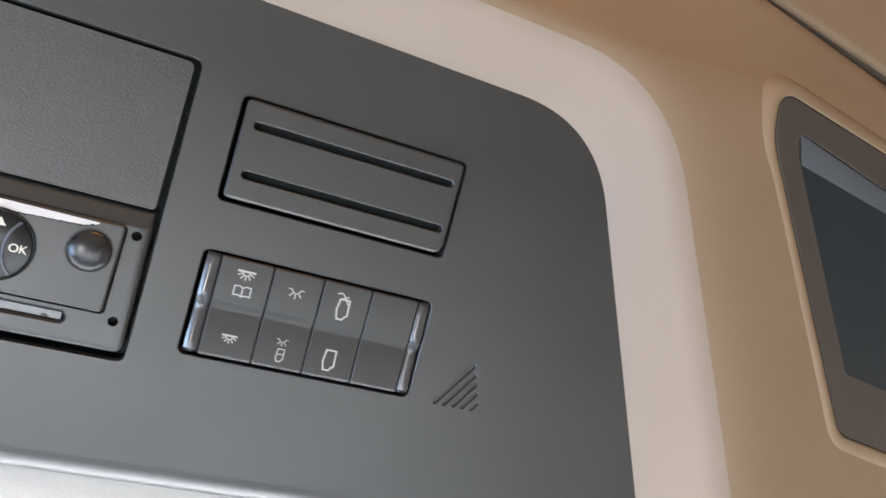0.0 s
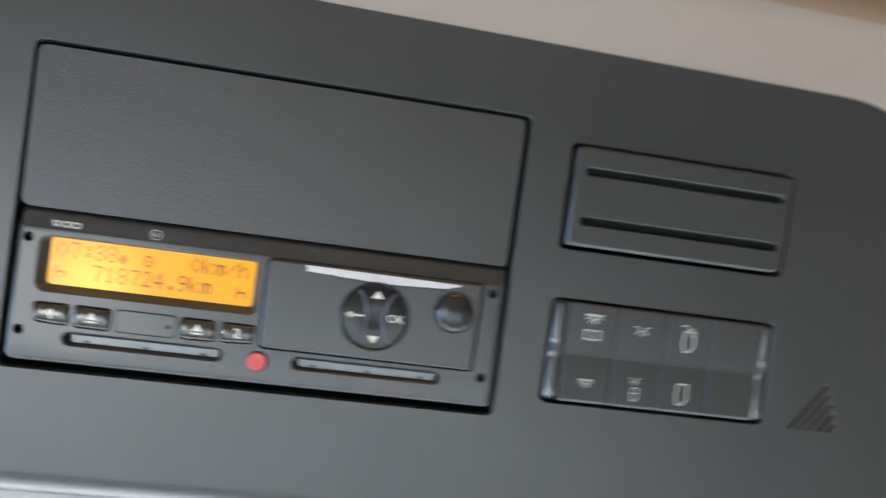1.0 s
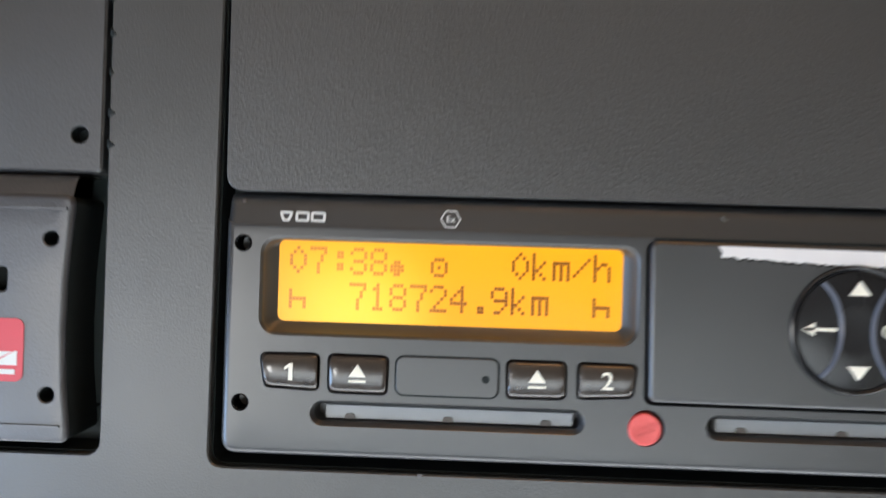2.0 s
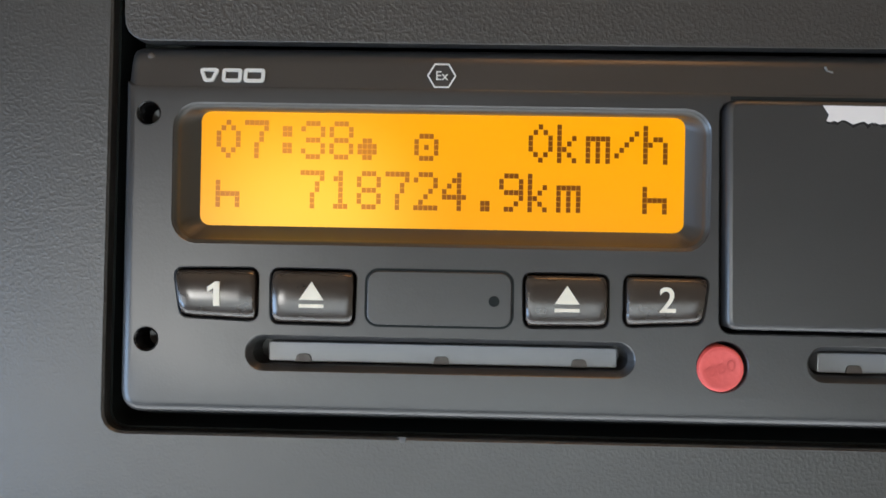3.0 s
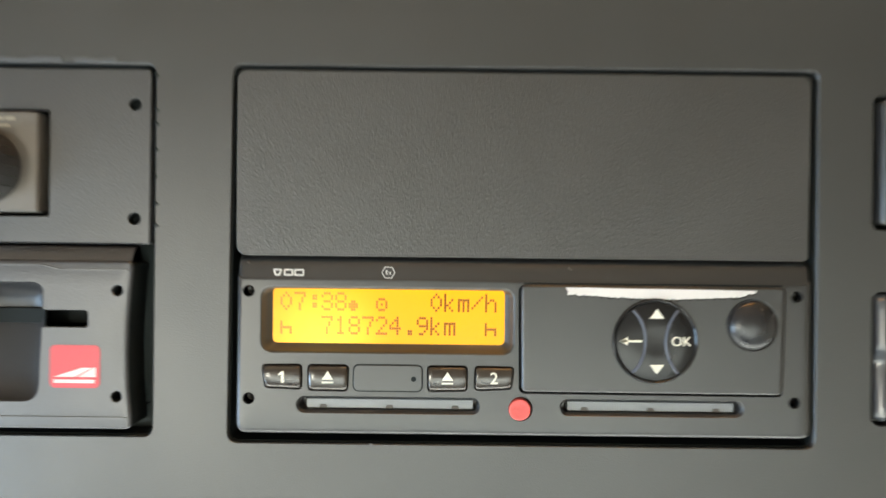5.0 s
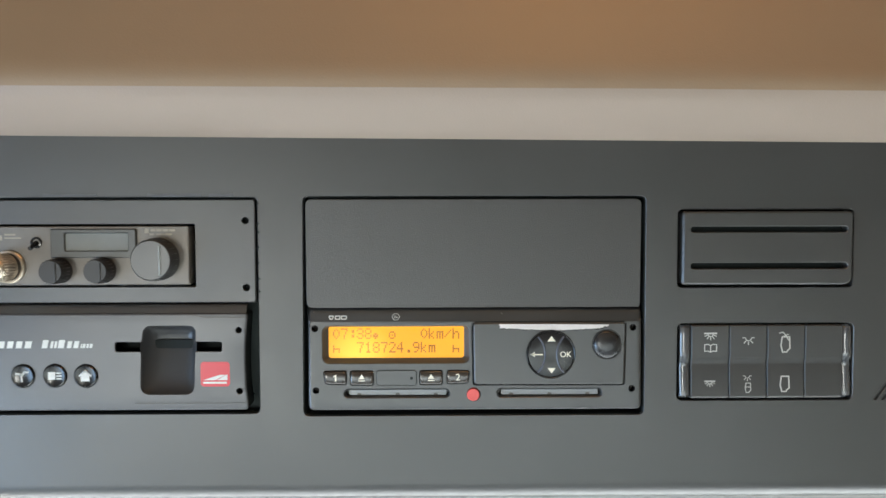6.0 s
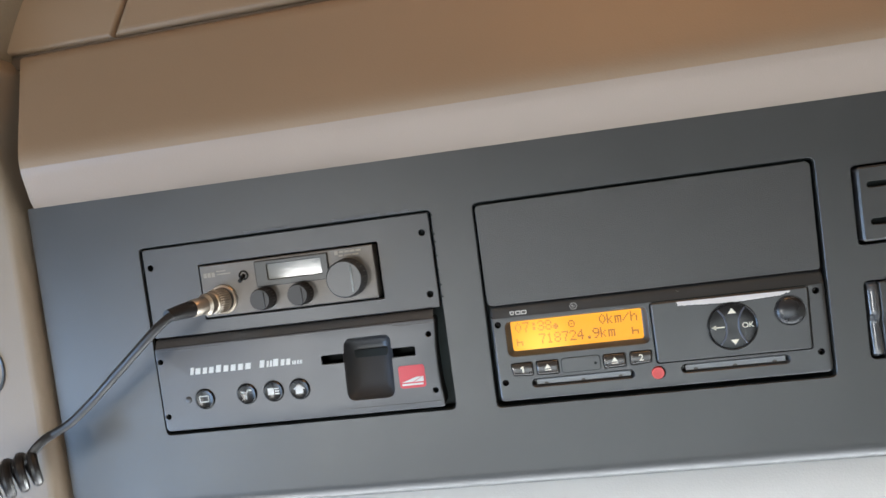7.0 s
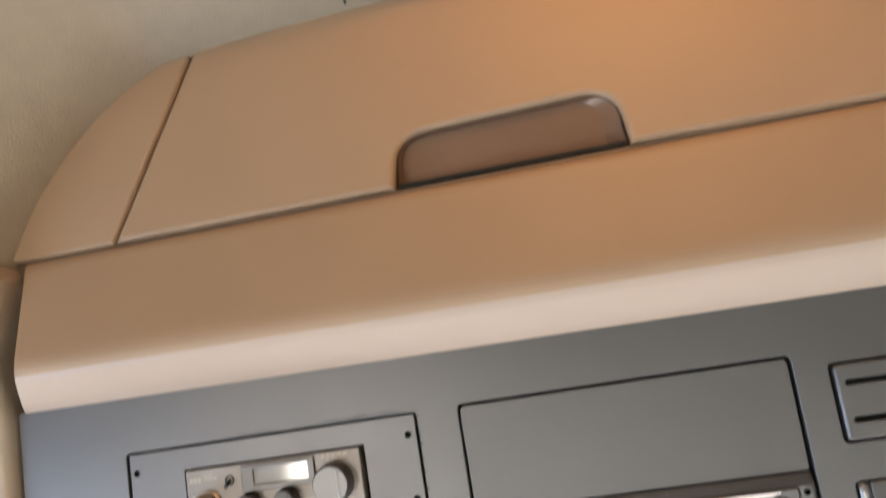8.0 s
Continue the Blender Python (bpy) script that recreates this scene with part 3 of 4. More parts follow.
CARD_CAPS = [[(5.1, -24.2), (18.2, -24.0), (18.2, -32.1), (6.3, -31.6)], [(20.3, -24.0), (33.5, -24.1), (33.3, -32.5), (20.4, -32.4)],
        [(59.4, -24.0), (72.4, -24.0), (72.4, -32.1), (59.6, -32.3)], [(74.9, -24.0), (87.8, -24.1), (86.8, -31.3), (74.9, -31.9)]]
CAP_CORNERS = CARD_CAPS
CARD_CAPS = [corners(k[::-1], 1.4, 4) for k in CARD_CAPS]
bm = B()
front_out = corners([(-3.5, -46.9), (185.4, -46.9), (185.0, 5.2), (-3.4, 5.2)], [3.8, 3.8, 0, 0], 6)
drawer_out = corners([(90.1, -32.0), (175.0, -32.2), (175.8, 3.1), (89.6, 3.1)], 2.0, 5)
drawer_hole = corners([(89.5, -32.6), (175.6, -32.8), (176.3, 2.8), (89.0, 2.8)], 2.0, 5)
plate(bm, front_out, [offset(DISPLAY_HOLE, -0.55), SLOT_1, SLOT_2, SEAL, drawer_hole] + [circle(x, z, 1.8, 16) for x, z in SCREWS] + [offset(k, -0.1) for k in CARD_CAPS], -1.2, 12, bev=1.85, rim=0.2)
part("front_housing", bm, FASCIA, tacho)
bm = B()
top_strip = [(-0.5, 4.1), (-0.95, 4.2), (-0.9, 4.4), (-0.55, 6.0), (-0.1, 8.2), (0.35, 9.5), (1.3, 10.5), (2.8, 11.2), (6, 11.8), (12, 12.0), (12, 3.0)]
turn_in = [(2.2 * (1 - math.sin(radians(t))), 2.2 * (1 - math.cos(radians(t)))) for t in (90, 72, 54, 36, 18, 0)]
ends_ = [(-3.4 + a, d) for a, d in turn_in] + [(185.0 - a, d) for a, d in turn_in[::-1]]
loft(bm, [[(x, y + d, z) for y, z in top_strip] for x, d in ends_])
part("top_strip", bm, FASCIA, tacho)
bm = B()
lathe(bm, 0.2, 9.2, [(0.6, 0.6), (0.55, 0.2), (0.35, 0.08), (0, 0.08)], 16)
part("rivet", bm, SURROUND, tacho, "small dull rivet")
bm = B()
slab(bm, rr(-3, -45, 184, 9, 2), 9, 20)
part("case", bm, VOID, tacho)
for x, z in SCREWS:
    bm = B()
    lathe(bm, x, z, [(1.95, -1.15), (1.85, -1.28), (1.72, -1.1), (1.68, 4), (0.6, 4.3), (0, 4.6)], 18)
    part("screw_hole", bm, GLOSS, tacho)

bm = B()
line(bm, [(105.4, 8.7), (105.7, 8.1), (106.5, 7.9)], 0.22, 0.02, 0.3)
part("chip", bm, WORN_LINE, tacho, "small white scratch")
bm = B()
lathe(bm, 122.6, -18.8, [(0.2, -2.35), (0.18, -2.5), (0, -2.52)], 7)
part("dust_speck", bm, WORN_LINE, tacho)

# display with its sloping bezel
bm = B()
a0 = ring(bm, offset(DISPLAY_HOLE, -0.56), -0.92)
for d, y in ((-0.35, -0.80), (-0.12, -0.55), (0.08, -0.22), (0.2, 0.05)):
    a1 = ring(bm, offset(DISPLAY_HOLE, d), y)
    bridge(bm, a0, a1)
    a0 = a1
bridge(bm, a0, ring(bm, rr(8.0, -17.2, 84.6, 0.9, 1.6), 1.9))
part("display_bezel", bm, BEZEL, tacho)
bm = B()
slab(bm, rr(7.9, -17.3, 84.7, 1.0, 1.6), 1.8, 4)
display = part("display", bm, AMBER, tacho, "lit amber dot-matrix display")
GLYPHS = {"0": "040A1111110A04", "7": "1F010202040404", ":": "00060600060600", "3": "0E11010E01110E", "8": "0E11110E11110E",
          "*": "0000000C1E1E0C", "@": "00000E1115110E", "k": "10101214181412", "m": "00001F15151515", "/": "00010204081000",
          "h": "1010161911111 1".replace(" ", ""), "b": "000010101F1111", "1": "040C040404040E", "2": "0E11010204081F", "4": "02060A121F0202",
          ".": "00000000000606", "9": "0E11110F01020C"}


def dots(sign, x0, z0, cw, ch):
    """One character of the display as its grid of cells."""
    bm = B()
    for r in range(7):
        bits = int(GLYPHS[sign][2 * r:2 * r + 2], 16)
        for q in range(5):
            if bits >> (4 - q) & 1:
                x, z = x0 + q * cw, z0 - r * ch
                vs = [bm.verts.new((px, y, pz)) for y in (1.7, 1.8) for px, pz in
                      ((x, z), (x + cw * 0.9, z), (x + cw * 0.9, z - ch * 0.9), (x, z - ch * 0.9))]
                bm.faces.new(vs[:4])
                for k in range(4):
                    bm.faces.new((vs[(k - 1) % 4], vs[k], vs[4 + k], vs[4 + (k - 1) % 4]))
    return bm


for text, z0 in (("07:38* @   0km/h", -0.45), ("b  718724.9km  b", -8.3)):
    for c, sign in enumerate(text):
        if sign != " ":
            part("display_character", dots(sign, 10.35 + 4.52 * c, z0, 0.78, 0.88), LCD_INK, display)

# keys: curved glossy caps, printed
for k, (outline, sign) in enumerate(zip(CARD_CAPS, ("1", "eject", "eject", "2"))):
    xs, zs = [p[0] for p in outline], [p[1] for p in outline]
    bm = cushion(CAP_CORNERS[k], 0.26, -1.75, 0.75, 4)
    key = part("card_key", bm, KEYCAP, tacho, "glossy black key")
    cx, cz = sum(xs) / len(xs), (min(zs) + max(zs)) / 2
    if sign == "eject":
        bm = B()
        slab(bm, [(cx - 1.9, cz - 0.4), (cx + 1.9, cz - 0.4), (cx, cz + 2.4)], -2.6, -2.2)
        slab(bm, [(cx - 1.9, cz - 1.6), (cx + 1.9, cz - 1.6), (cx + 1.9, cz - 1.05), (cx - 1.9, cz - 1.05)], -2.58, -2.1)
        part("eject_mark", bm, WARM_INK, key)
    else:
        if sign == "1":
            bm = B()
            slab(bm, [(cx - 0.15, cz - 1.8), (cx + 0.75, cz - 1.8), (cx + 0.75, cz + 1.95), (cx + 0.1, cz + 1.95), (cx - 1.1, cz + 1.1), (cx - 1.1, cz + 0.4), (cx - 0.15, cz + 0.95)], -2.68, -2.1)
        else:
            bm = words(sign, 5.4, cx, cz + 0.1, -2.66, bold=0.06)
        part("numeral", bm, WARM_INK, key)
bm = B()
mid = rr(35.0, -32.6, 57.9, -23.7, 2.0, 5)
plate(bm, offset(mid, -0.1), [offset(mid, 0.6)], -1.22, -1.0, bev=0, rim=0)
part("cover_gap", bm, VOID, tacho)
bm = B()
slab(bm, offset(mid, 0.28), -1.42, -1.1, 0.2, 3)
cover = part("service_cover", bm, FASCIA, tacho)
bm = B()
lathe(bm, 54.9, -28.4, [(0.85, -1.49), (0.8, -1.54), (0.3, -1.53), (0, -1.52)], 16)
part("pin_hole", bm, VOID, cover)

# card slots
for sx in (0.0, 86.4):
    bm = B()
    sl = rr(16.6 + sx, -39.7, 76.6 + sx, -34.4, 2.6, 6)
    b0, b1, b2 = ring(bm, sl, -0.9), ring(bm, offset(sl, 0.7), 0.1), ring(bm, offset(sl, 0.9), 5)
    bridge(bm, b0, b1)
    bridge(bm, b1, b2)
    bm.faces.new(b2)
    slot = part("card_slot", bm, FASCIA, tacho)
    bm = B()
    slab(bm, rr(19.4 + sx, -38.75, 74.6 + sx, -35.6, 0.4, 2), 1.6, 4.5, 0.2)
    part("card_tray", bm, METAL, slot, "light grey card tray")
    for nx in (25.0, 46.9, 68.6):
        bm = B()
        slab(bm, corners([(nx - 1.3 + sx, -38.7), (nx + 1.3 + sx, -38.7), (nx + 1.0 + sx, -37.5), (nx - 1.0 + sx, -37.5)], [0, 0, .6, .6], 3), 1.3, 2)
        part("card_catch", bm, SURROUND, slot)
bm = B()
lathe(bm, 89.7, -38.0, [(3.6, 3), (3.6, -1.2), (3.4, -1.55), (3.1, -1.65), (2.8, -1.6), (0, -1.6)], 32)
seal = part("red_seal", bm, RED_WAX, tacho, "red plastic calibration seal")
bm = B()
for dx, dz in ((-1.5, -0.5), (0.0, 0.0), (1.5, 0.5)):
    line(bm, [(89.7 + dx + 0.55 * math.cos(radians(a)), -38.0 + dz + 0.8 * math.sin(radians(a))) for a in range(0, 360, 30)], 0.25, -1.58, 0.05, closed=True)
part("embossing", bm, RED_WAX, seal)

# printer drawer with tape, direction pad and release button
bm = B()
slab(bm, [(90.6, 3.05), (175.0, 3.05), (175.0, 3.75), (90.6, 3.75)], -1.24, -0.9)
part("drawer_gap", bm, VOID, tacho)
bm = B()
slab(bm, drawer_out, -2.4, 8, 0.95, 3)
drawer = part("printer_drawer", bm, FASCIA, tacho)
bm = B()
n = 110
lower = []
for k in range(n + 1):
    x = 104.0 + 62.0 * k / n
    edge = 0.25 - 1.5 * math.exp(-((x - 135) / 24) ** 2) + random.uniform(-0.2, 0.2) + 0.16 * math.sin(2.3 * x) * math.sin(0.71 * x)
    lower.append((x, min(1.7, edge + (0.9 if x > 163 else 0))))
lower[0] = (104.9, 0.9)
slab(bm, lower + [(166.2, 1.9), (140, 2.1), (104.0, 2.3)], -2.5, -2.25)
label = part("torn_label", bm, PAPER, drawer, "strip of torn white paper label")
bm = B()
ragged = [(x, z + 0.15) for x, z in lower[1:]]
slab(bm, [(x, z - random.uniform(0.1, 0.8)) for x, z in lower[1:]] + ragged[::-1], -2.44, -2.3)
part("torn_fibre", bm, FIBRE, label, "torn paper fibre coloured dark for the shadow under it")
bm = B()
lathe(bm, 133.4, -14.9, [(14.1, -2.2), (13.9, -2.9), (13.5, -3.1), (12.9, -2.6), (12.6, -2.3)], 48)
part("pad_ring", bm, GLOSS, drawer)
bm = B()
lathe(bm, 133.4, -14.9, [(12.7, -2.2), (12.5, -2.9), (9, -3.5), (4, -3.3), (0, -3.2)], 48)
pad = part("direction_pad", bm, GLOSS, drawer, "round glossy four-way key")
for sgn in (-1, 1):
    arc = []
    for k in range(25):
        a = radians(-50 + 100 * k / 24)
        dx, dz = sgn * (14.5 - 11.2 * math.cos(a)), 13.2 * math.sin(a)
        arc.append((133.4 + dx, -np.interp(math.hypot(dx, dz), [0, 4, 9, 12.5], [3.2, 3.3, 3.5, 2.9]), -14.9 + dz))
    bm = tube(B(), arc, 0.55, 8)
    part("pad_rib", bm, PAD_RIB, pad)
bm = B()
slab(bm, [(131.3, -7.4), (135.9, -7.4), (133.6, -4.3)], -3.75, -3.2)
part("up_arrow", bm, WARM_INK, pad)
bm = B()
slab(bm, [(131.4, -22.4), (133.7, -25.4), (136.0, -22.4)], -3.75, -3.2)
part("down_arrow", bm, WARM_INK, pad)
bm = B()
line(bm, [(122.2, -14.8), (128.6, -14.8)], 0.7, -3.5, 0.3)
slab(bm, [(121.6, -14.8), (124.2, -16.2), (124.2, -13.4)], -3.8, -3.4)
part("back_arrow", bm, WARM_INK, pad)
part("ok_mark", words("OK", 4.4, 141.6, -14.9, -3.6), WARM_INK, pad)
bm = B()
lathe(bm, 165.2, -9.3, [(8.7, -2.2), (8.6, -2.6), (8.2, -2.5), (8.0, -2.2), (7.9, -3.0), (7.3, -3.8), (6.0, -4.6), (4.0, -5.2), (2.0, -5.5), (0, -5.6)], 40)
part("release_button", bm, DOME, drawer, "round domed release button")

# printed marks on the top strip: maker's mark as plain blocks, and the protection mark
def on_strip(z):
    return -1.0 + 0.21 * (z - 3.9)


for x0, x1, low in ((8.2, 11.5, 0.9), (11.9, 15.0, 0.0), (15.3, 18.6, 0.0)):
    bm = B()
    outer = corners([(x0 + low, 4.95), (x1 - low, 4.95), (x1, 7.2), (x0, 7.2)], 0.55, 4)
    plate(bm, outer, [offset(outer, 0.55)], 0, 0.5, bev=0, rim=0)
    for v in bm.verts:
        v.co.y += on_strip(v.co.z) - 0.34
    part("maker_mark", bm, WHITE_INK, tacho, "plain white printed ring")
bm = B()
hexa = [(46.2 + 2.15 * math.cos(radians(60 * k)), 6.4 + 2.05 * math.sin(radians(60 * k))) for k in range(6)]
line(bm, hexa, 0.22, on_strip(6.4) - 0.3, 0.2, closed=True)
mark = part("protection_mark", bm, WHITE_INK, tacho, "white hexagonal protection mark")
part("mark_letters", words("Ex", 2.0, 46.2, 6.35, on_strip(6.4) - 0.4), WHITE_INK, mark)


# ---------------------------------------------------------------- blanking panel with two slots
vent = thing("slotted_panel", (255, 0, 23), "dark grey insert panel with two horizontal slots", "panel")
bm = B()
vo = corners([(207.2, 24.2), (303.2, 24.0), (303.4, 65.2), (207.2, 65.2)], [2, 5, 2.5, 2.5], 5)
plate(bm, vo, [rr(211.8, 53.6, 300.0, 56.8, 1.5, 4), rr(212.0, 33.0, 300.4, 36.4, 1.6, 4)], -2.4, 8, bev=1.0, rim=0.4)
part("insert", bm, PANEL, vent)
for z0, z1 in ((53.0, 57.4), (32.4, 37.0)):
    bm = B()
    slab(bm, rr(211.4, z0, 300.8, z1, 1.8, 4), 3.2, 6.0)
    part("slot_floor", bm, VOID, vent)


# ---------------------------------------------------------------- switch bank
bank = thing("switch_bank", (255, 0, -41), "bank of dark grey rocker switches with white pictograms", "switches")
RPROF = [(6, 0.9), (0.2, 0.9), (-0.6, 0.2), (-1.0, -17.2), (-0.8, -18.2), (0.0, -20.6), (-0.2, -21.6), (-1.1, -39.6), (-0.3, -40.7), (6, -40.7)]
COLS = [213.2, 235.0, 256.6, 278.1, 299.6]


def rocker(x0, x1):
    bm = B()
    ends = []
    for x, dy in ((x0 + 0.25, 0.35), (x0 + 0.6, 0), (x1 - 0.6, 0), (x1 - 0.25, 0.35)):
        ends.append([bm.verts.new((x, y + (dy if 0 < k < len(RPROF) - 1 else 0), z)) for k, (y, z) in enumerate(RPROF)])
    for a, b in zip(ends, ends[1:]):
        for k in range(len(RPROF)):
            bm.faces.new((a[k - 1], a[k], b[k], b[k - 1]))
    bm.faces.new(ends[0])
    bm.faces.new(ends[-1][::-1])
    return bm


rockers = [part("rocker_switch", rocker(a, b), SWITCH, bank) for a, b in zip(COLS, COLS[1:])]
for x0, x1 in ((207.2, 213.2), (299.6, 305.2)):
    bm = B()
    sheet = []
    for i in range(25):
        z = 1.0 - 42.0 * i / 24
        tip = min(1.0, min(1.0 - z, z + 41.0) / 2.0)
        dip = np.interp(-z, [-1, 17.2, 20.6, 39.6, 41], [-0.2, -0.9, 0.9, -0.9, -0.2])
        sheet.append([(x0 + 0.2 + (x1 - x0 - 0.4) * (0.5 + 0.5 * u), dip - 0.5 * tip + 1.3 * u * u + 1.6 * (1 - tip), z) for u in np.linspace(-1, 1, 9)])
        sheet[-1] = [(x0 + 0.2, 6, z)] + sheet[-1] + [(x1 - 0.2, 6, z)]
    loft(bm, sheet)
    part("end_cap", bm, END_CAP, bank, "smooth glossy end cap")


def ray_marks(bm, cx, cz, s, y, n=5, spread=130):
    for k in range(n):
        a = radians(-90 - spread / 2 + spread * k / (n - 1))
        line(bm, [(cx + 2.1 * s * math.cos(a), cz + 2.1 * s * math.sin(a)), (cx + 3.6 * s * math.cos(a), cz + 3.6 * s * math.sin(a))], 0.5 * s, y)


def lamp_mark(cx, cz, s, y, full):
    bm = B()
    if full:
        line(bm, [(cx - 3.4 * s, cz + 0.9 * s), (cx + 3.4 * s, cz + 0.9 * s)], 0.9 * s, y)
        half = [(cx + 1.5 * s * math.cos(radians(a)), cz + 0.6 * s + 1.5 * s * math.sin(radians(a))) for a in range(180, 361, 20)]
        line(bm, half, 0.5 * s, y)
        ray_marks(bm, cx, cz + 0.8 * s, s, y)
    else:
        line(bm, [(cx - 3.4 * s, cz + 1.0 * s), (cx - 2.0 * s, cz + 1.0 * s)] +
             [(cx + 1.8 * s * math.cos(radians(a)), cz + 1.0 * s + 1.8 * s * math.sin(radians(a))) for a in range(200, 341, 20)] +
             [(cx + 2.0 * s, cz + 1.0 * s), (cx + 3.4 * s, cz + 1.0 * s)], 0.5 * s, y)
        ray_marks(bm, cx, cz + 0.9 * s, s * 1.1, y, n=3, spread=80)
    return bm


def cab_mark(cx, cz, s, y):
    bm = B()
    line(bm, [(cx - 2.0 * s, cz + 4.4 * s), (cx + 2.2 * s, cz + 4.4 * s), (cx + 2.4 * s, cz - 2.2 * s), (cx + 1.2 * s, cz - 3.2 * s),
              (cx + 0.6 * s, cz - 4.2 * s), (cx - 1.8 * s, cz - 4.2 * s), (cx - 2.7 * s, cz - 0.5 * s)], 0.7 * s, y, closed=True)
    return bm


def book_mark(cx, cz, y):
    bm = B()
    line(bm, [(cx, cz + 1.4), (cx - 1.4, cz + 2.1), (cx - 3.4, cz + 1.9), (cx - 3.4, cz - 1.9), (cx - 1.4, cz - 1.7), (cx, cz - 2.3),
              (cx + 1.4, cz - 1.7), (cx + 3.4, cz - 1.9), (cx + 3.4, cz + 1.9), (cx + 1.4, cz + 2.1), (cx, cz + 1.4), (cx, cz - 2.3)], 0.5, y)
    return bm


def on_rocker(bm):
    """Lays a printed mark on the sloping faces of a rocker."""
    for v in bm.verts:
        v.co.y += np.interp(-v.co.z, [-0.2, 17.2, 18.2, 20.6, 21.6, 39.6], [-0.6, -1.0, -0.8, 0.0, -0.2, -1.1])
    return bm


part("reading_light_sign", on_rocker(lamp_mark(224.3, -4.6, 1.0, 0, True)), DIM_INK, rockers[0])
part("book_sign", on_rocker(book_mark(224.3, -12.0, 0)), DIM_INK, rockers[0])
part("dome_light_sign", on_rocker(lamp_mark(224.2, -31.8, 0.85, 0, True)), DIM_INK, rockers[0])
part("night_light_sign", on_rocker(lamp_mark(245.8, -7.2, 0.95, 0, False)), DIM_INK, rockers[1])
part("step_light_sign", on_rocker(lamp_mark(245.6, -28.8, 0.7, 0, False)), DIM_INK, rockers[1])
bm = cab_mark(246.0, -34.9, 0.62, 0)
line(bm, [(244.4, -34.4), (247.4, -34.4)], 0.4, 0)
part("cab_sign", on_rocker(bm), DIM_INK, rockers[1])
bm = cab_mark(267.0, -10.2, 1.0, 0)
line(bm, [(263.4, -3.6), (265.4, -3.2), (267.2, -5.0), (268.6, -7.6)], 0.55, 0)
line(bm, [(265.6, -5.6), (268.4, -4.4)], 0.45, 0)
part("cab_swing_sign", on_rocker(bm), DIM_INK, rockers[2])
part("cab_sign", on_rocker(cab_mark(267.0, -32.8, 1.0, 0)), DIM_INK, rockers[2])


# ---------------------------------------------------------------- radio in its mounting plate
radio = thing("cb_radio", (-127, 0, 14), "worn silver two-way radio set in a black mounting plate", "radio")
RADIO_HOLE = rr(-184, 23.6, -66.2, 58.8, 0.8, 2)
PSCREW = [(-38.0, 60.8), (-37.9, 23.1), (-216.5, 60.6), (-216.5, 22.6)]
bm = B()
plate(bm, rr(-221, 14.6, -32.6, 72.6, 1.6), [RADIO_HOLE] + [circle(x, z, 1.9, 16) for x, z in PSCREW], 0.6, 6, bev=0.5, rim=0.3)
mount = part("mounting_plate", bm, PLATE, radio, "black mounting plate")
for x, z in PSCREW:
    bm = B()
    lathe(bm, x, z, [(1.9, 0.7), (1.85, 4), (0, 4.4)], 16)
    part("screw_hole", bm, VOID, mount)
bm = B()
slab(bm, rr(-188, 20, -62, 62, 1), 12, 16)
part("case", bm, VOID, radio)
bm = B()
slab(bm, rr(-182.8, 24.8, -69.2, 57.8, 0.8, 3), -0.8, 12, 0.7)
face = part("face_plate", bm, SILVER, radio, "worn silver front plate")
bm = B()
plate(bm, rr(-145.8, 40.1, -98.0, 56.4, 0.8, 3), [rr(-137.6, 44.2, -102.6, 53.8, 0.6, 3)], -2.2, -0.6, bev=0.6, rim=0.5)
part("display_frame", bm, BEZEL, face)
bm = B()
slab(bm, rr(-138, 43.8, -102.2, 54.2, 0.6, 3), -1.2, -0.7)
part("lcd", bm, LCD, face, "unlit grey liquid crystal display")


def knob(cx, cz, r, depth):
    bm = B()
    lathe(bm, cx, cz, [(r + 0.4, -0.8), (r + 0.3, -2.0), (r, -2.6), (r * 0.97, -depth + 1.2), (r * 0.9, -depth), (0, -depth)], 40)
    return bm


for cx, cz, r, depth in ((-86.6, 39.3, 11.7, 11.5), (-141.5, 33.0, 6.8, 11.0), (-117.2, 33.2, 6.8, 11.0)):
    k_ob = part("knob", knob(cx, cz, r, depth), FASCIA if r > 9 else RUBBER, radio, "black control knob")
    bm = B()
    slab(bm, [(cx + r * 0.38, cz - r * 0.72), (cx + r * 0.48, cz - r * 0.70), (cx + r * 0.48, cz + r * 0.66), (cx + r * 0.38, cz + r * 0.68)], -depth - 0.5, -depth + 0.1, 0.15)
    part("pointer", bm, WORN_LINE if r > 9 else RUBBER, k_ob)
    bm = B()
    for i in range(22):
        t = 2 * math.pi * i / 22
        x, z = cx + r * math.cos(t), cz + r * math.sin(t)
        tube(bm, [(x, -2.8, z), (x, -depth + 1.3, z)], 0.16, 5)
    part("fluting", bm, FASCIA if r > 9 else RUBBER, k_ob)
bm = B()
lathe(bm, -154.0, 48.8, [(3.2, -0.8), (3.0, -1.6), (2.2, -1.7), (2.0, -0.6), (0, -0.5)], 24)
socket = part("toggle_socket", bm, GLOSS, radio)
bm = B()
tube(bm, [(-154, -0.6, 48.8), (-154.4, -4, 46.8), (-154.6, -6.4, 45.6)], 1.2, 10)
part("toggle", bm, GLOSS, socket)
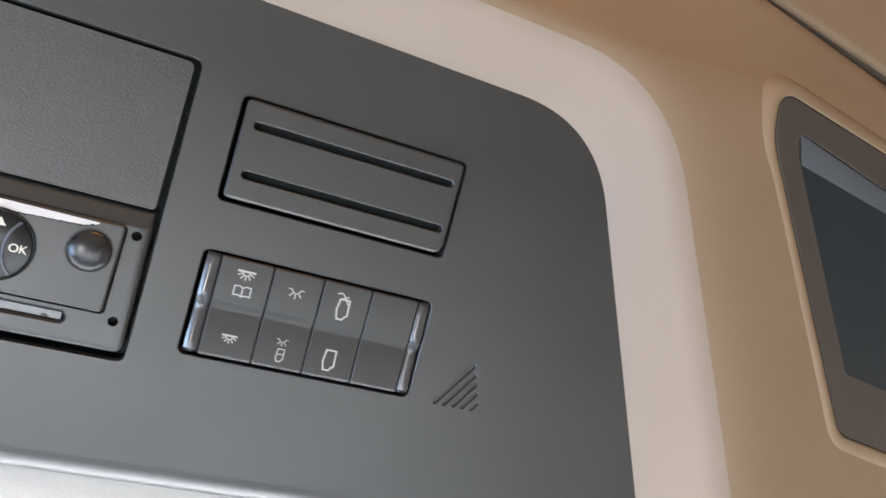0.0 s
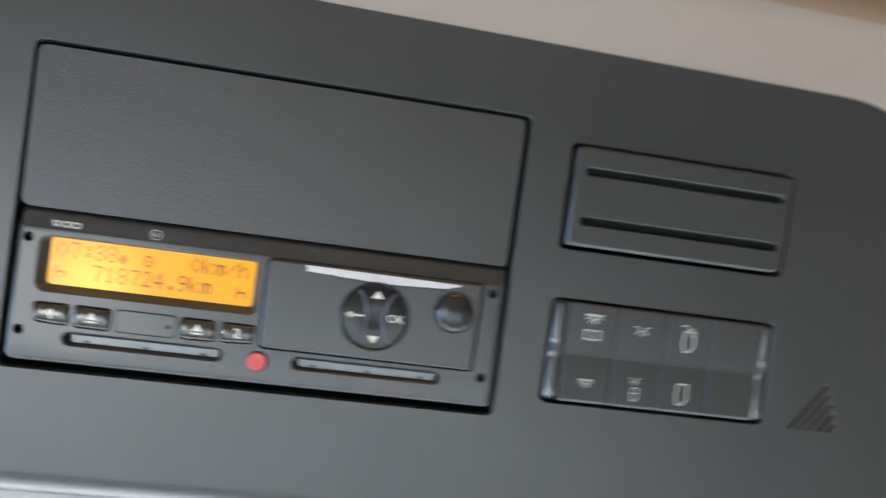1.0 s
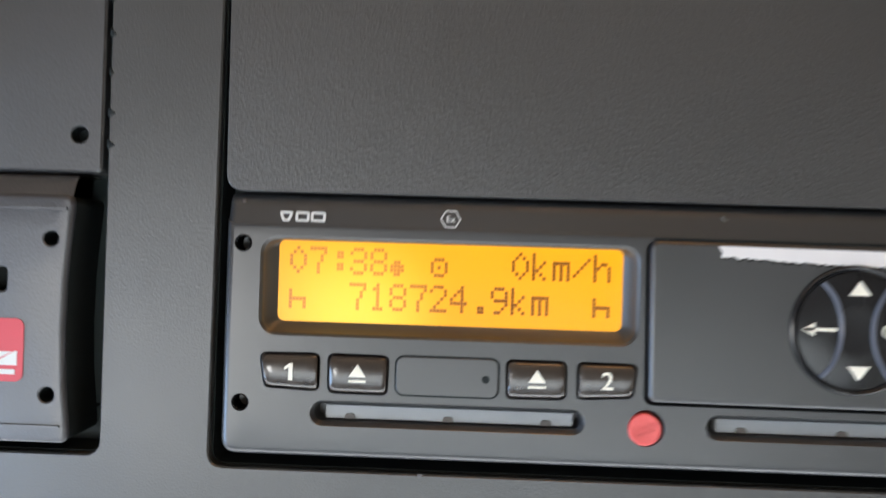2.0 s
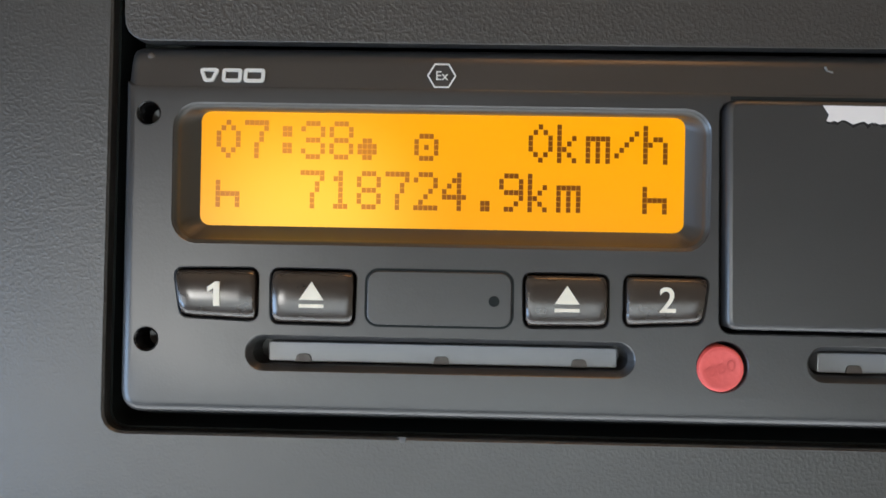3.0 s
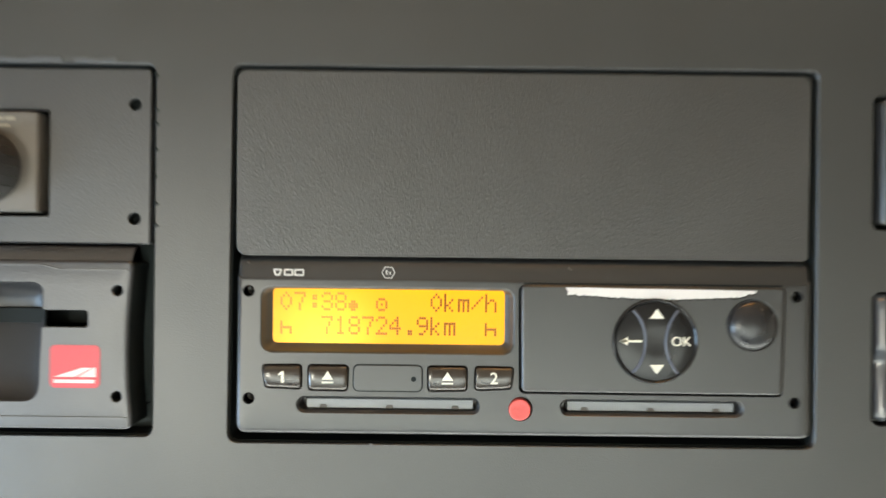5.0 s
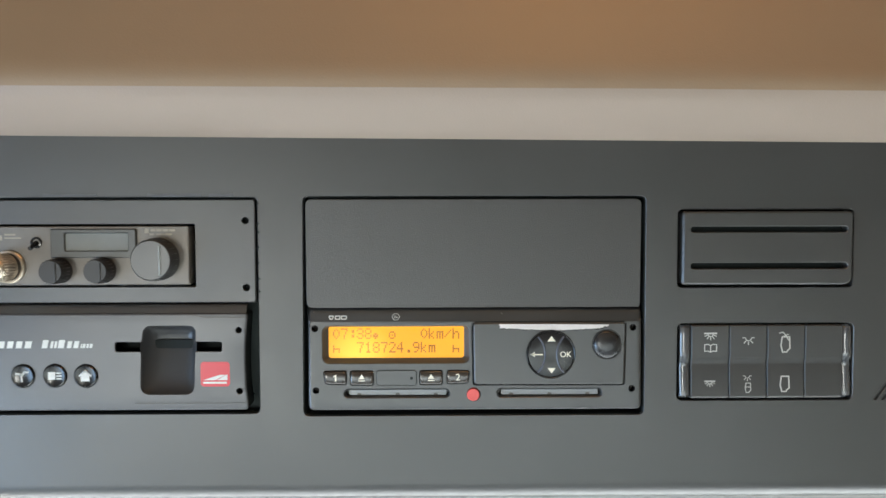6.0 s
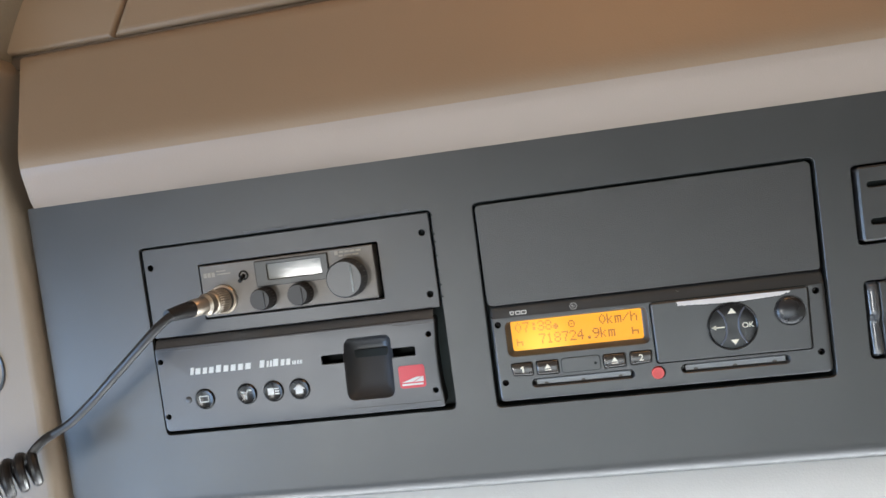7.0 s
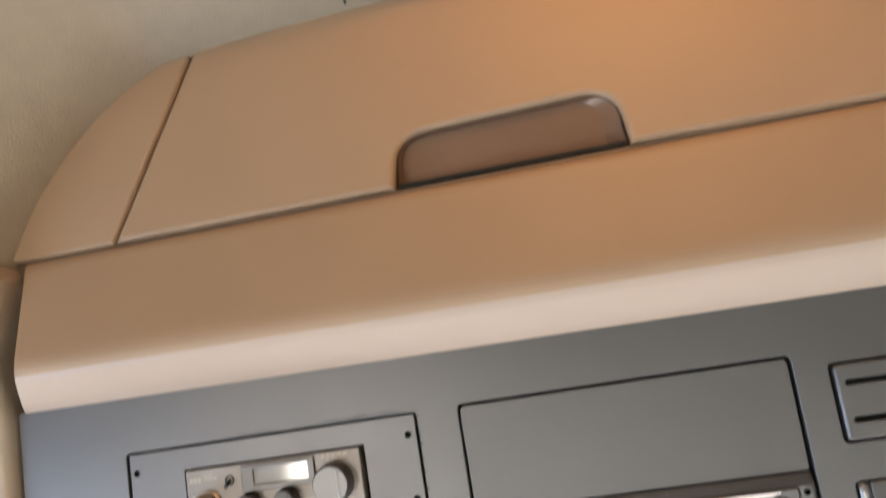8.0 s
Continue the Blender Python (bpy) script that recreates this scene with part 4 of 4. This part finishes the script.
# worn lettering of the maker as plain bars
for x0, x1, z, tall in ((-180.5, -178.3, 51.4, 2.9), (-177.8, -175.6, 51.4, 2.9), (-175.1, -172.9, 51.4, 2.9), (-171.6, -165.5, 53.2, 0.9), (-171.6, -162.5, 51.3, 0.8),
                        (-93.6, -91.4, 55.1, 2.6), (-90.4, -87.6, 55.5, 1.2), (-87.1, -84.2, 55.5, 1.2), (-83.7, -80.6, 55.5, 1.2), (-80.1, -76.8, 55.5, 1.2),
                        (-91.0, -88.4, 53.2, 1.0), (-87.4, -83.0, 53.2, 1.0), (-82.5, -78.5, 53.2, 1.0)):
    bm = B()
    line(bm, [(x0 + tall * 0.3, z), (x1 - tall * 0.3, z)], tall, -0.8, 0.08)
    part("print", bm, TAN_PRINT, face)
bm = B()
lathe(bm, -169.5, 35.2, [(9.4, -0.8), (9.4, -2.2), (8.9, -2.8), (7.8, -2.6), (7.6, -1.0)], 36)
part("socket_ring", bm, BRASS, radio, "worn brass microphone socket ring")

# microphone plug and its coiled cord
cord = thing("microphone_cord", (-240, -30, -60), "black coiled microphone cord with a worn brass plug", "cord")
axis0, axis1 = Vector((-169.5, -1.5, 35.2)), Vector((-181.5, -34, 33.4))
bm = B()
way = (axis1 - axis0).normalized()
turn = Matrix.Translation(axis0) @ Vector((0, -1, 0)).rotation_difference(way).to_matrix().to_4x4()
lathe(bm, 0, 0, [(0, 0), (7.2, 0), (7.4, -1), (7.4, -9), (7.0, -10), (6.4, -10.3), (6.4, -11.5), (6.9, -12), (6.9, -14.5), (6.2, -15), (5.4, -16), (5.4, -25), (4.8, -26), (0, -26)], 32)
bm.transform(turn)
plug = part("plug", bm, BRASS, cord, "worn brass screw plug")
bm = B()
for i in range(30):
    t = 2 * math.pi * i / 30
    tube(bm, [(7.4 * math.cos(t), -1.6, 7.4 * math.sin(t)), (7.4 * math.cos(t), -8.4, 7.4 * math.sin(t))], 0.36, 5)
bm.transform(turn)
part("knurling", bm, BRASS, plug)
bm = B()
lathe(bm, 0, 0, [(0, -25), (5.1, -25), (4.9, -30), (4.2, -38), (3.5, -44), (0, -44)], 20)
bm.transform(turn)
part("strain_relief", bm, RUBBER, plug)


def curve_through(ctrl, step=8):
    out = []
    for k in range(len(ctrl) - 1):
        p0, p1, p2, p3 = (Vector(ctrl[max(0, min(len(ctrl) - 1, k + j))]) for j in (-1, 0, 1, 2))
        for i in range(step):
            s = i / step
            out.append(0.5 * ((2 * p1) + (p2 - p0) * s + (2 * p0 - 5 * p1 + 4 * p2 - p3) * s * s + (3 * p1 - p0 - 3 * p2 + p3) * s ** 3))
    return out + [Vector(ctrl[-1])]


lead = curve_through([(-182, -42, 33.2), (-190, -46, 27), (-203, -45, 17), (-224, -40, 2), (-246.5, -34, -14), (-266, -30, -26.5), (-280.5, -29, -33)])
spine = curve_through([(-292.5, -30, -51), (-299, -35, -53), (-316, -48, -58), (-336, -63, -66), (-352, -76, -82), (-364, -86, -112), (-370, -90, -160)], 60)
coil, far = [], [0.0]
for a, c in zip(spine, spine[1:]):
    far.append(far[-1] + (c - a).length)
for k in range(int(far[-1] / 7.6 * 22)):
    run = 7.6 * k / 22
    n = min(len(spine) - 2, int(np.searchsorted(far, run, side="right")) - 1)
    p = spine[n].lerp(spine[n + 1], (run - far[n]) / max(1e-6, far[n + 1] - far[n]))
    w = (spine[n + 1] - spine[n]).normalized()
    side = w.cross(Vector((0, 1, 0))).normalized()
    up = side.cross(w)
    t = 2 * math.pi * k / 22 + math.pi
    coil.append(p + (side * math.cos(t) + up * math.sin(t)) * 9.4)
bm = B()
tube(bm, lead, 2.7, 12)
part("straight_cord", bm, RUBBER, cord)
bm = B()
bend = curve_through([lead[-2], lead[-1], lead[-1].lerp(coil[2], 0.5) + Vector((1.0, 0, 2.0)), coil[2], coil[4]], 8)
tube(bm, bend[8:-8] + coil[2:], 2.95, 10)
part("coiled_cord", bm, RUBBER, cord)


# ---------------------------------------------------------------- telematics recorder under the radio
rec = thing("telematics_recorder", (-128, 0, -46), "dark blue-grey telematics recorder with keys and a card pocket", "recorder")
R_OUT = corners([(-220.5, -45.6), (-36.9, -45.6), (-36.9, -41.5), (-37.9, -32), (-38.3, -20), (-38.1, -9), (-37.3, 1.5), (-36.6, 9.2), (-220.5, 9.2)], [4, 3, 1.5, 4, 5, 5, 4, 2, 2], 6)
# the pocket and the card slit form one opening
OPENING = corners([(-110.6, -12.4), (-96.2, -12.4), (-97.0, -36.6), (-67.2, -36.6), (-66.2, -12.4), (-51.2, -12.4), (-51.2, -7.0), (-66.0, -7.0),
                   (-65.6, 2.0), (-94.6, 2.0), (-95.8, -7.0), (-110.6, -7.0)], [1.2, 0.8, 5.5, 5.5, 0.8, 1.2, 1.2, 0.8, 5.0, 5.0, 0.8, 1.2], 6)
RKEYS = [(-190.8, -26.4), (-162.2, -25.8), (-144.4, -25.7), (-127.2, -25.9)]
RSCREW = [(-41.6, -0.4), (-41.6, -34.9), (-217.4, -35.8), (-217.4, 0.0)]
bm = B()
plate(bm, R_OUT, [OPENING] + [circle(x, z, 6.6, 24) for x, z in RKEYS] + [circle(x, z, 1.7, 16) for x, z in RSCREW], -3.0, -1.7, bev=1.01, rim=0.3)
box = part("front_housing", bm, RECORDER, rec)
bm = B()
line(bm, [(-219.4, 6.6), (-176, 6.6), (-168, 7.6), (-66, 7.6), (-60, 6.2), (-38.2, 6.2)], 0.6, -2.9, 0.6)
part("top_ridge", bm, RECORDER, box)
bm = B()
line(bm, [(-100, -41.8), (-38.6, -41.8)], 0.5, -2.9, 0.5)
part("bottom_ridge", bm, RECORDER, box)
bm = B()
sweep_x(bm, [(-1.7, 8.2), (-2.3, 8.5), (-2.1, 9.0), (-1.2, 11.4), (-0.3, 12.9), (0.8, 13.7), (3, 14.0), (12, 14.1), (12, 8.2), (-1.7, 8.2)], [-219.8, -128, -37.4])
part("top_slope", bm, PLATE, box)
for x, z in RSCREW:
    bm = B()
    lathe(bm, x, z, [(1.7, -2.7), (1.65, 2), (0, 2.4)], 16)
    part("screw_hole", bm, VOID, box)
bm = B()
slab(bm, rr(-218, -43, -39, 7, 2), 13, 20)
part("case", bm, VOID, rec)
bm = B()
plate(bm, offset(R_OUT, 0.35), [offset(R_OUT, 2.2)], -1.72, 14, bev=0, rim=0)
part("side_wall", bm, VOID, rec)
bm = B()
nu, nv = 24, 30
grid = []
for i in range(nv + 1):
    v = -1 + 2 * i / nv
    z = -17.1 + 19.8 * v
    grid.append([])
    for k in range(nu + 1):
        u = -1 + 2 * k / nu
        x = -81.2 + 0.03 * (z + 17) + 15.8 * u
        deep = 10.5 * (1 - abs(u) ** 5) * (1 - abs(v) ** 8) * (0.4 + 0.6 * min(1.0, (v + 1) / 1.4))
        grid[-1].append(bm.verts.new((x, -2.6 + deep, z)))
for a, c in zip(grid, grid[1:]):
    for k in range(nu):
        bm.faces.new((a[k], a[k + 1], c[k + 1], c[k]))
pocket = part("card_pocket", bm, POCKET, rec, "deep rounded finger pocket")
bm = B()
slab(bm, rr(-111, -12.2, -50.8, -7.2, 1, 2), 6.2, 12.5, 0.2)
part("card_slit", bm, VOID, pocket)
for k, (x, z) in enumerate(RKEYS):
    bm = B()
    lathe(bm, x, z, [(6.4, -1.0), (6.3, -3.6), (5.8, -4.2), (4.5, -3.9), (0, -3.6)], 30)
    rk = part("round_key", bm, GLOSS, rec)
    bm = B()
    y = -3.9
    if k == 0:
        line(bm, [(x - 2.9, z - 1.7), (x + 2.9, z - 1.7), (x + 2.9, z + 1.9), (x - 2.9, z + 1.9)], 0.6, y, 0.2, closed=True)
    elif k == 1:
        line(bm, [(x - 3.4, z + 1.6), (x - 0.6, z + 1.0), (x - 0.2, z - 3.0)], 0.9, y, 0.2)
        line(bm, [(x - 0.2, z + 0.2), (x + 1.2, z + 2.4), (x + 3.2, z + 2.2)], 0.9, y, 0.2)
    elif k == 2:
        slab(bm, [(x - 3.4, z - 2.0), (x + 0.6, z - 2.0), (x + 0.6, z + 2.2), (x - 3.4, z + 2.2)], y - 0.2, y)
        for dz in (-1.6, 0.0, 1.6):
            line(bm, [(x + 1.4, z + dz), (x + 3.8, z + dz)], 0.8, y, 0.2)
    else:
        slab(bm, [(x - 2.4, z - 2.8), (x + 2.4, z - 2.8), (x + 2.4, z + 0.6), (x, z + 3.0), (x - 2.4, z + 0.6)], y - 0.2, y)
        line(bm, [(x - 3.3, z + 0.2), (x, z + 3.2), (x + 3.3, z + 0.2)], 0.8, y, 0.2)
    part("pictogram", bm, WHITE_INK, rk)
bm = B()
lathe(bm, -202.0, -26.0, [(2.2, -2.9), (2.0, -3.5), (1.2, -3.9), (0, -4.0)], 20)
part("status_lens", bm, RECORDER, rec, "small grey status lens")
# name of the maker and model as plain slanted blocks
cursor = -198.4
for w, tall in ((2.9, 1), (4.4, 0), (3.6, 0), (4.0, 0), (4.4, 1), (4.2, 0), (4.2, 0), (4.2, 0), (4.6, 0), (0, 0), (4.4, 1), (2.0, 0), (2.0, 0), (4.8, 1), (3.4, 0), (3.8, 0), (1.0, -1), (2.0, -1), (1.6, -1), (2.2, -1)):
    if w == 0:
        cursor += 4.2
        continue
    w *= 1.17 if cursor < -155 else 1.06
    h = {1: 4.6, 0: 3.9, -1: 2.4}[tall]
    bm = B()
    lean_by, x1 = 0.22 * h, cursor + 0.66 * w
    slab(bm, [(cursor, -10.2), (x1, -10.2), (x1 + lean_by, -10.2 + h), (cursor + lean_by, -10.2 + h)], -3.15, -2.95)
    part("name_bar", bm, WHITE_INK, box)
    cursor += w
bm = B()
slab(bm, rr(-63.2, -32.2, -46.9, -18.3, 1.8, 5), -3.2, -2.9)
sticker = part("red_sticker", bm, RED_LABEL, rec, "red sticker with a white wedge")
bm = B()
slab(bm, [(-61.8, -28.6), (-55.0, -28.6), (-49.4, -25.6), (-52.6, -25.6)], -3.3, -3.15)
slab(bm, [(-54.0, -28.6), (-48.2, -28.6), (-48.2, -25.4), (-49.0, -25.6)], -3.3, -3.15)
slab(bm, [(-61.8, -30.6), (-48.6, -30.6), (-48.6, -29.5), (-61.8, -29.5)], -3.3, -3.15)
part("wedge_mark", bm, WHITE_INK, sticker)
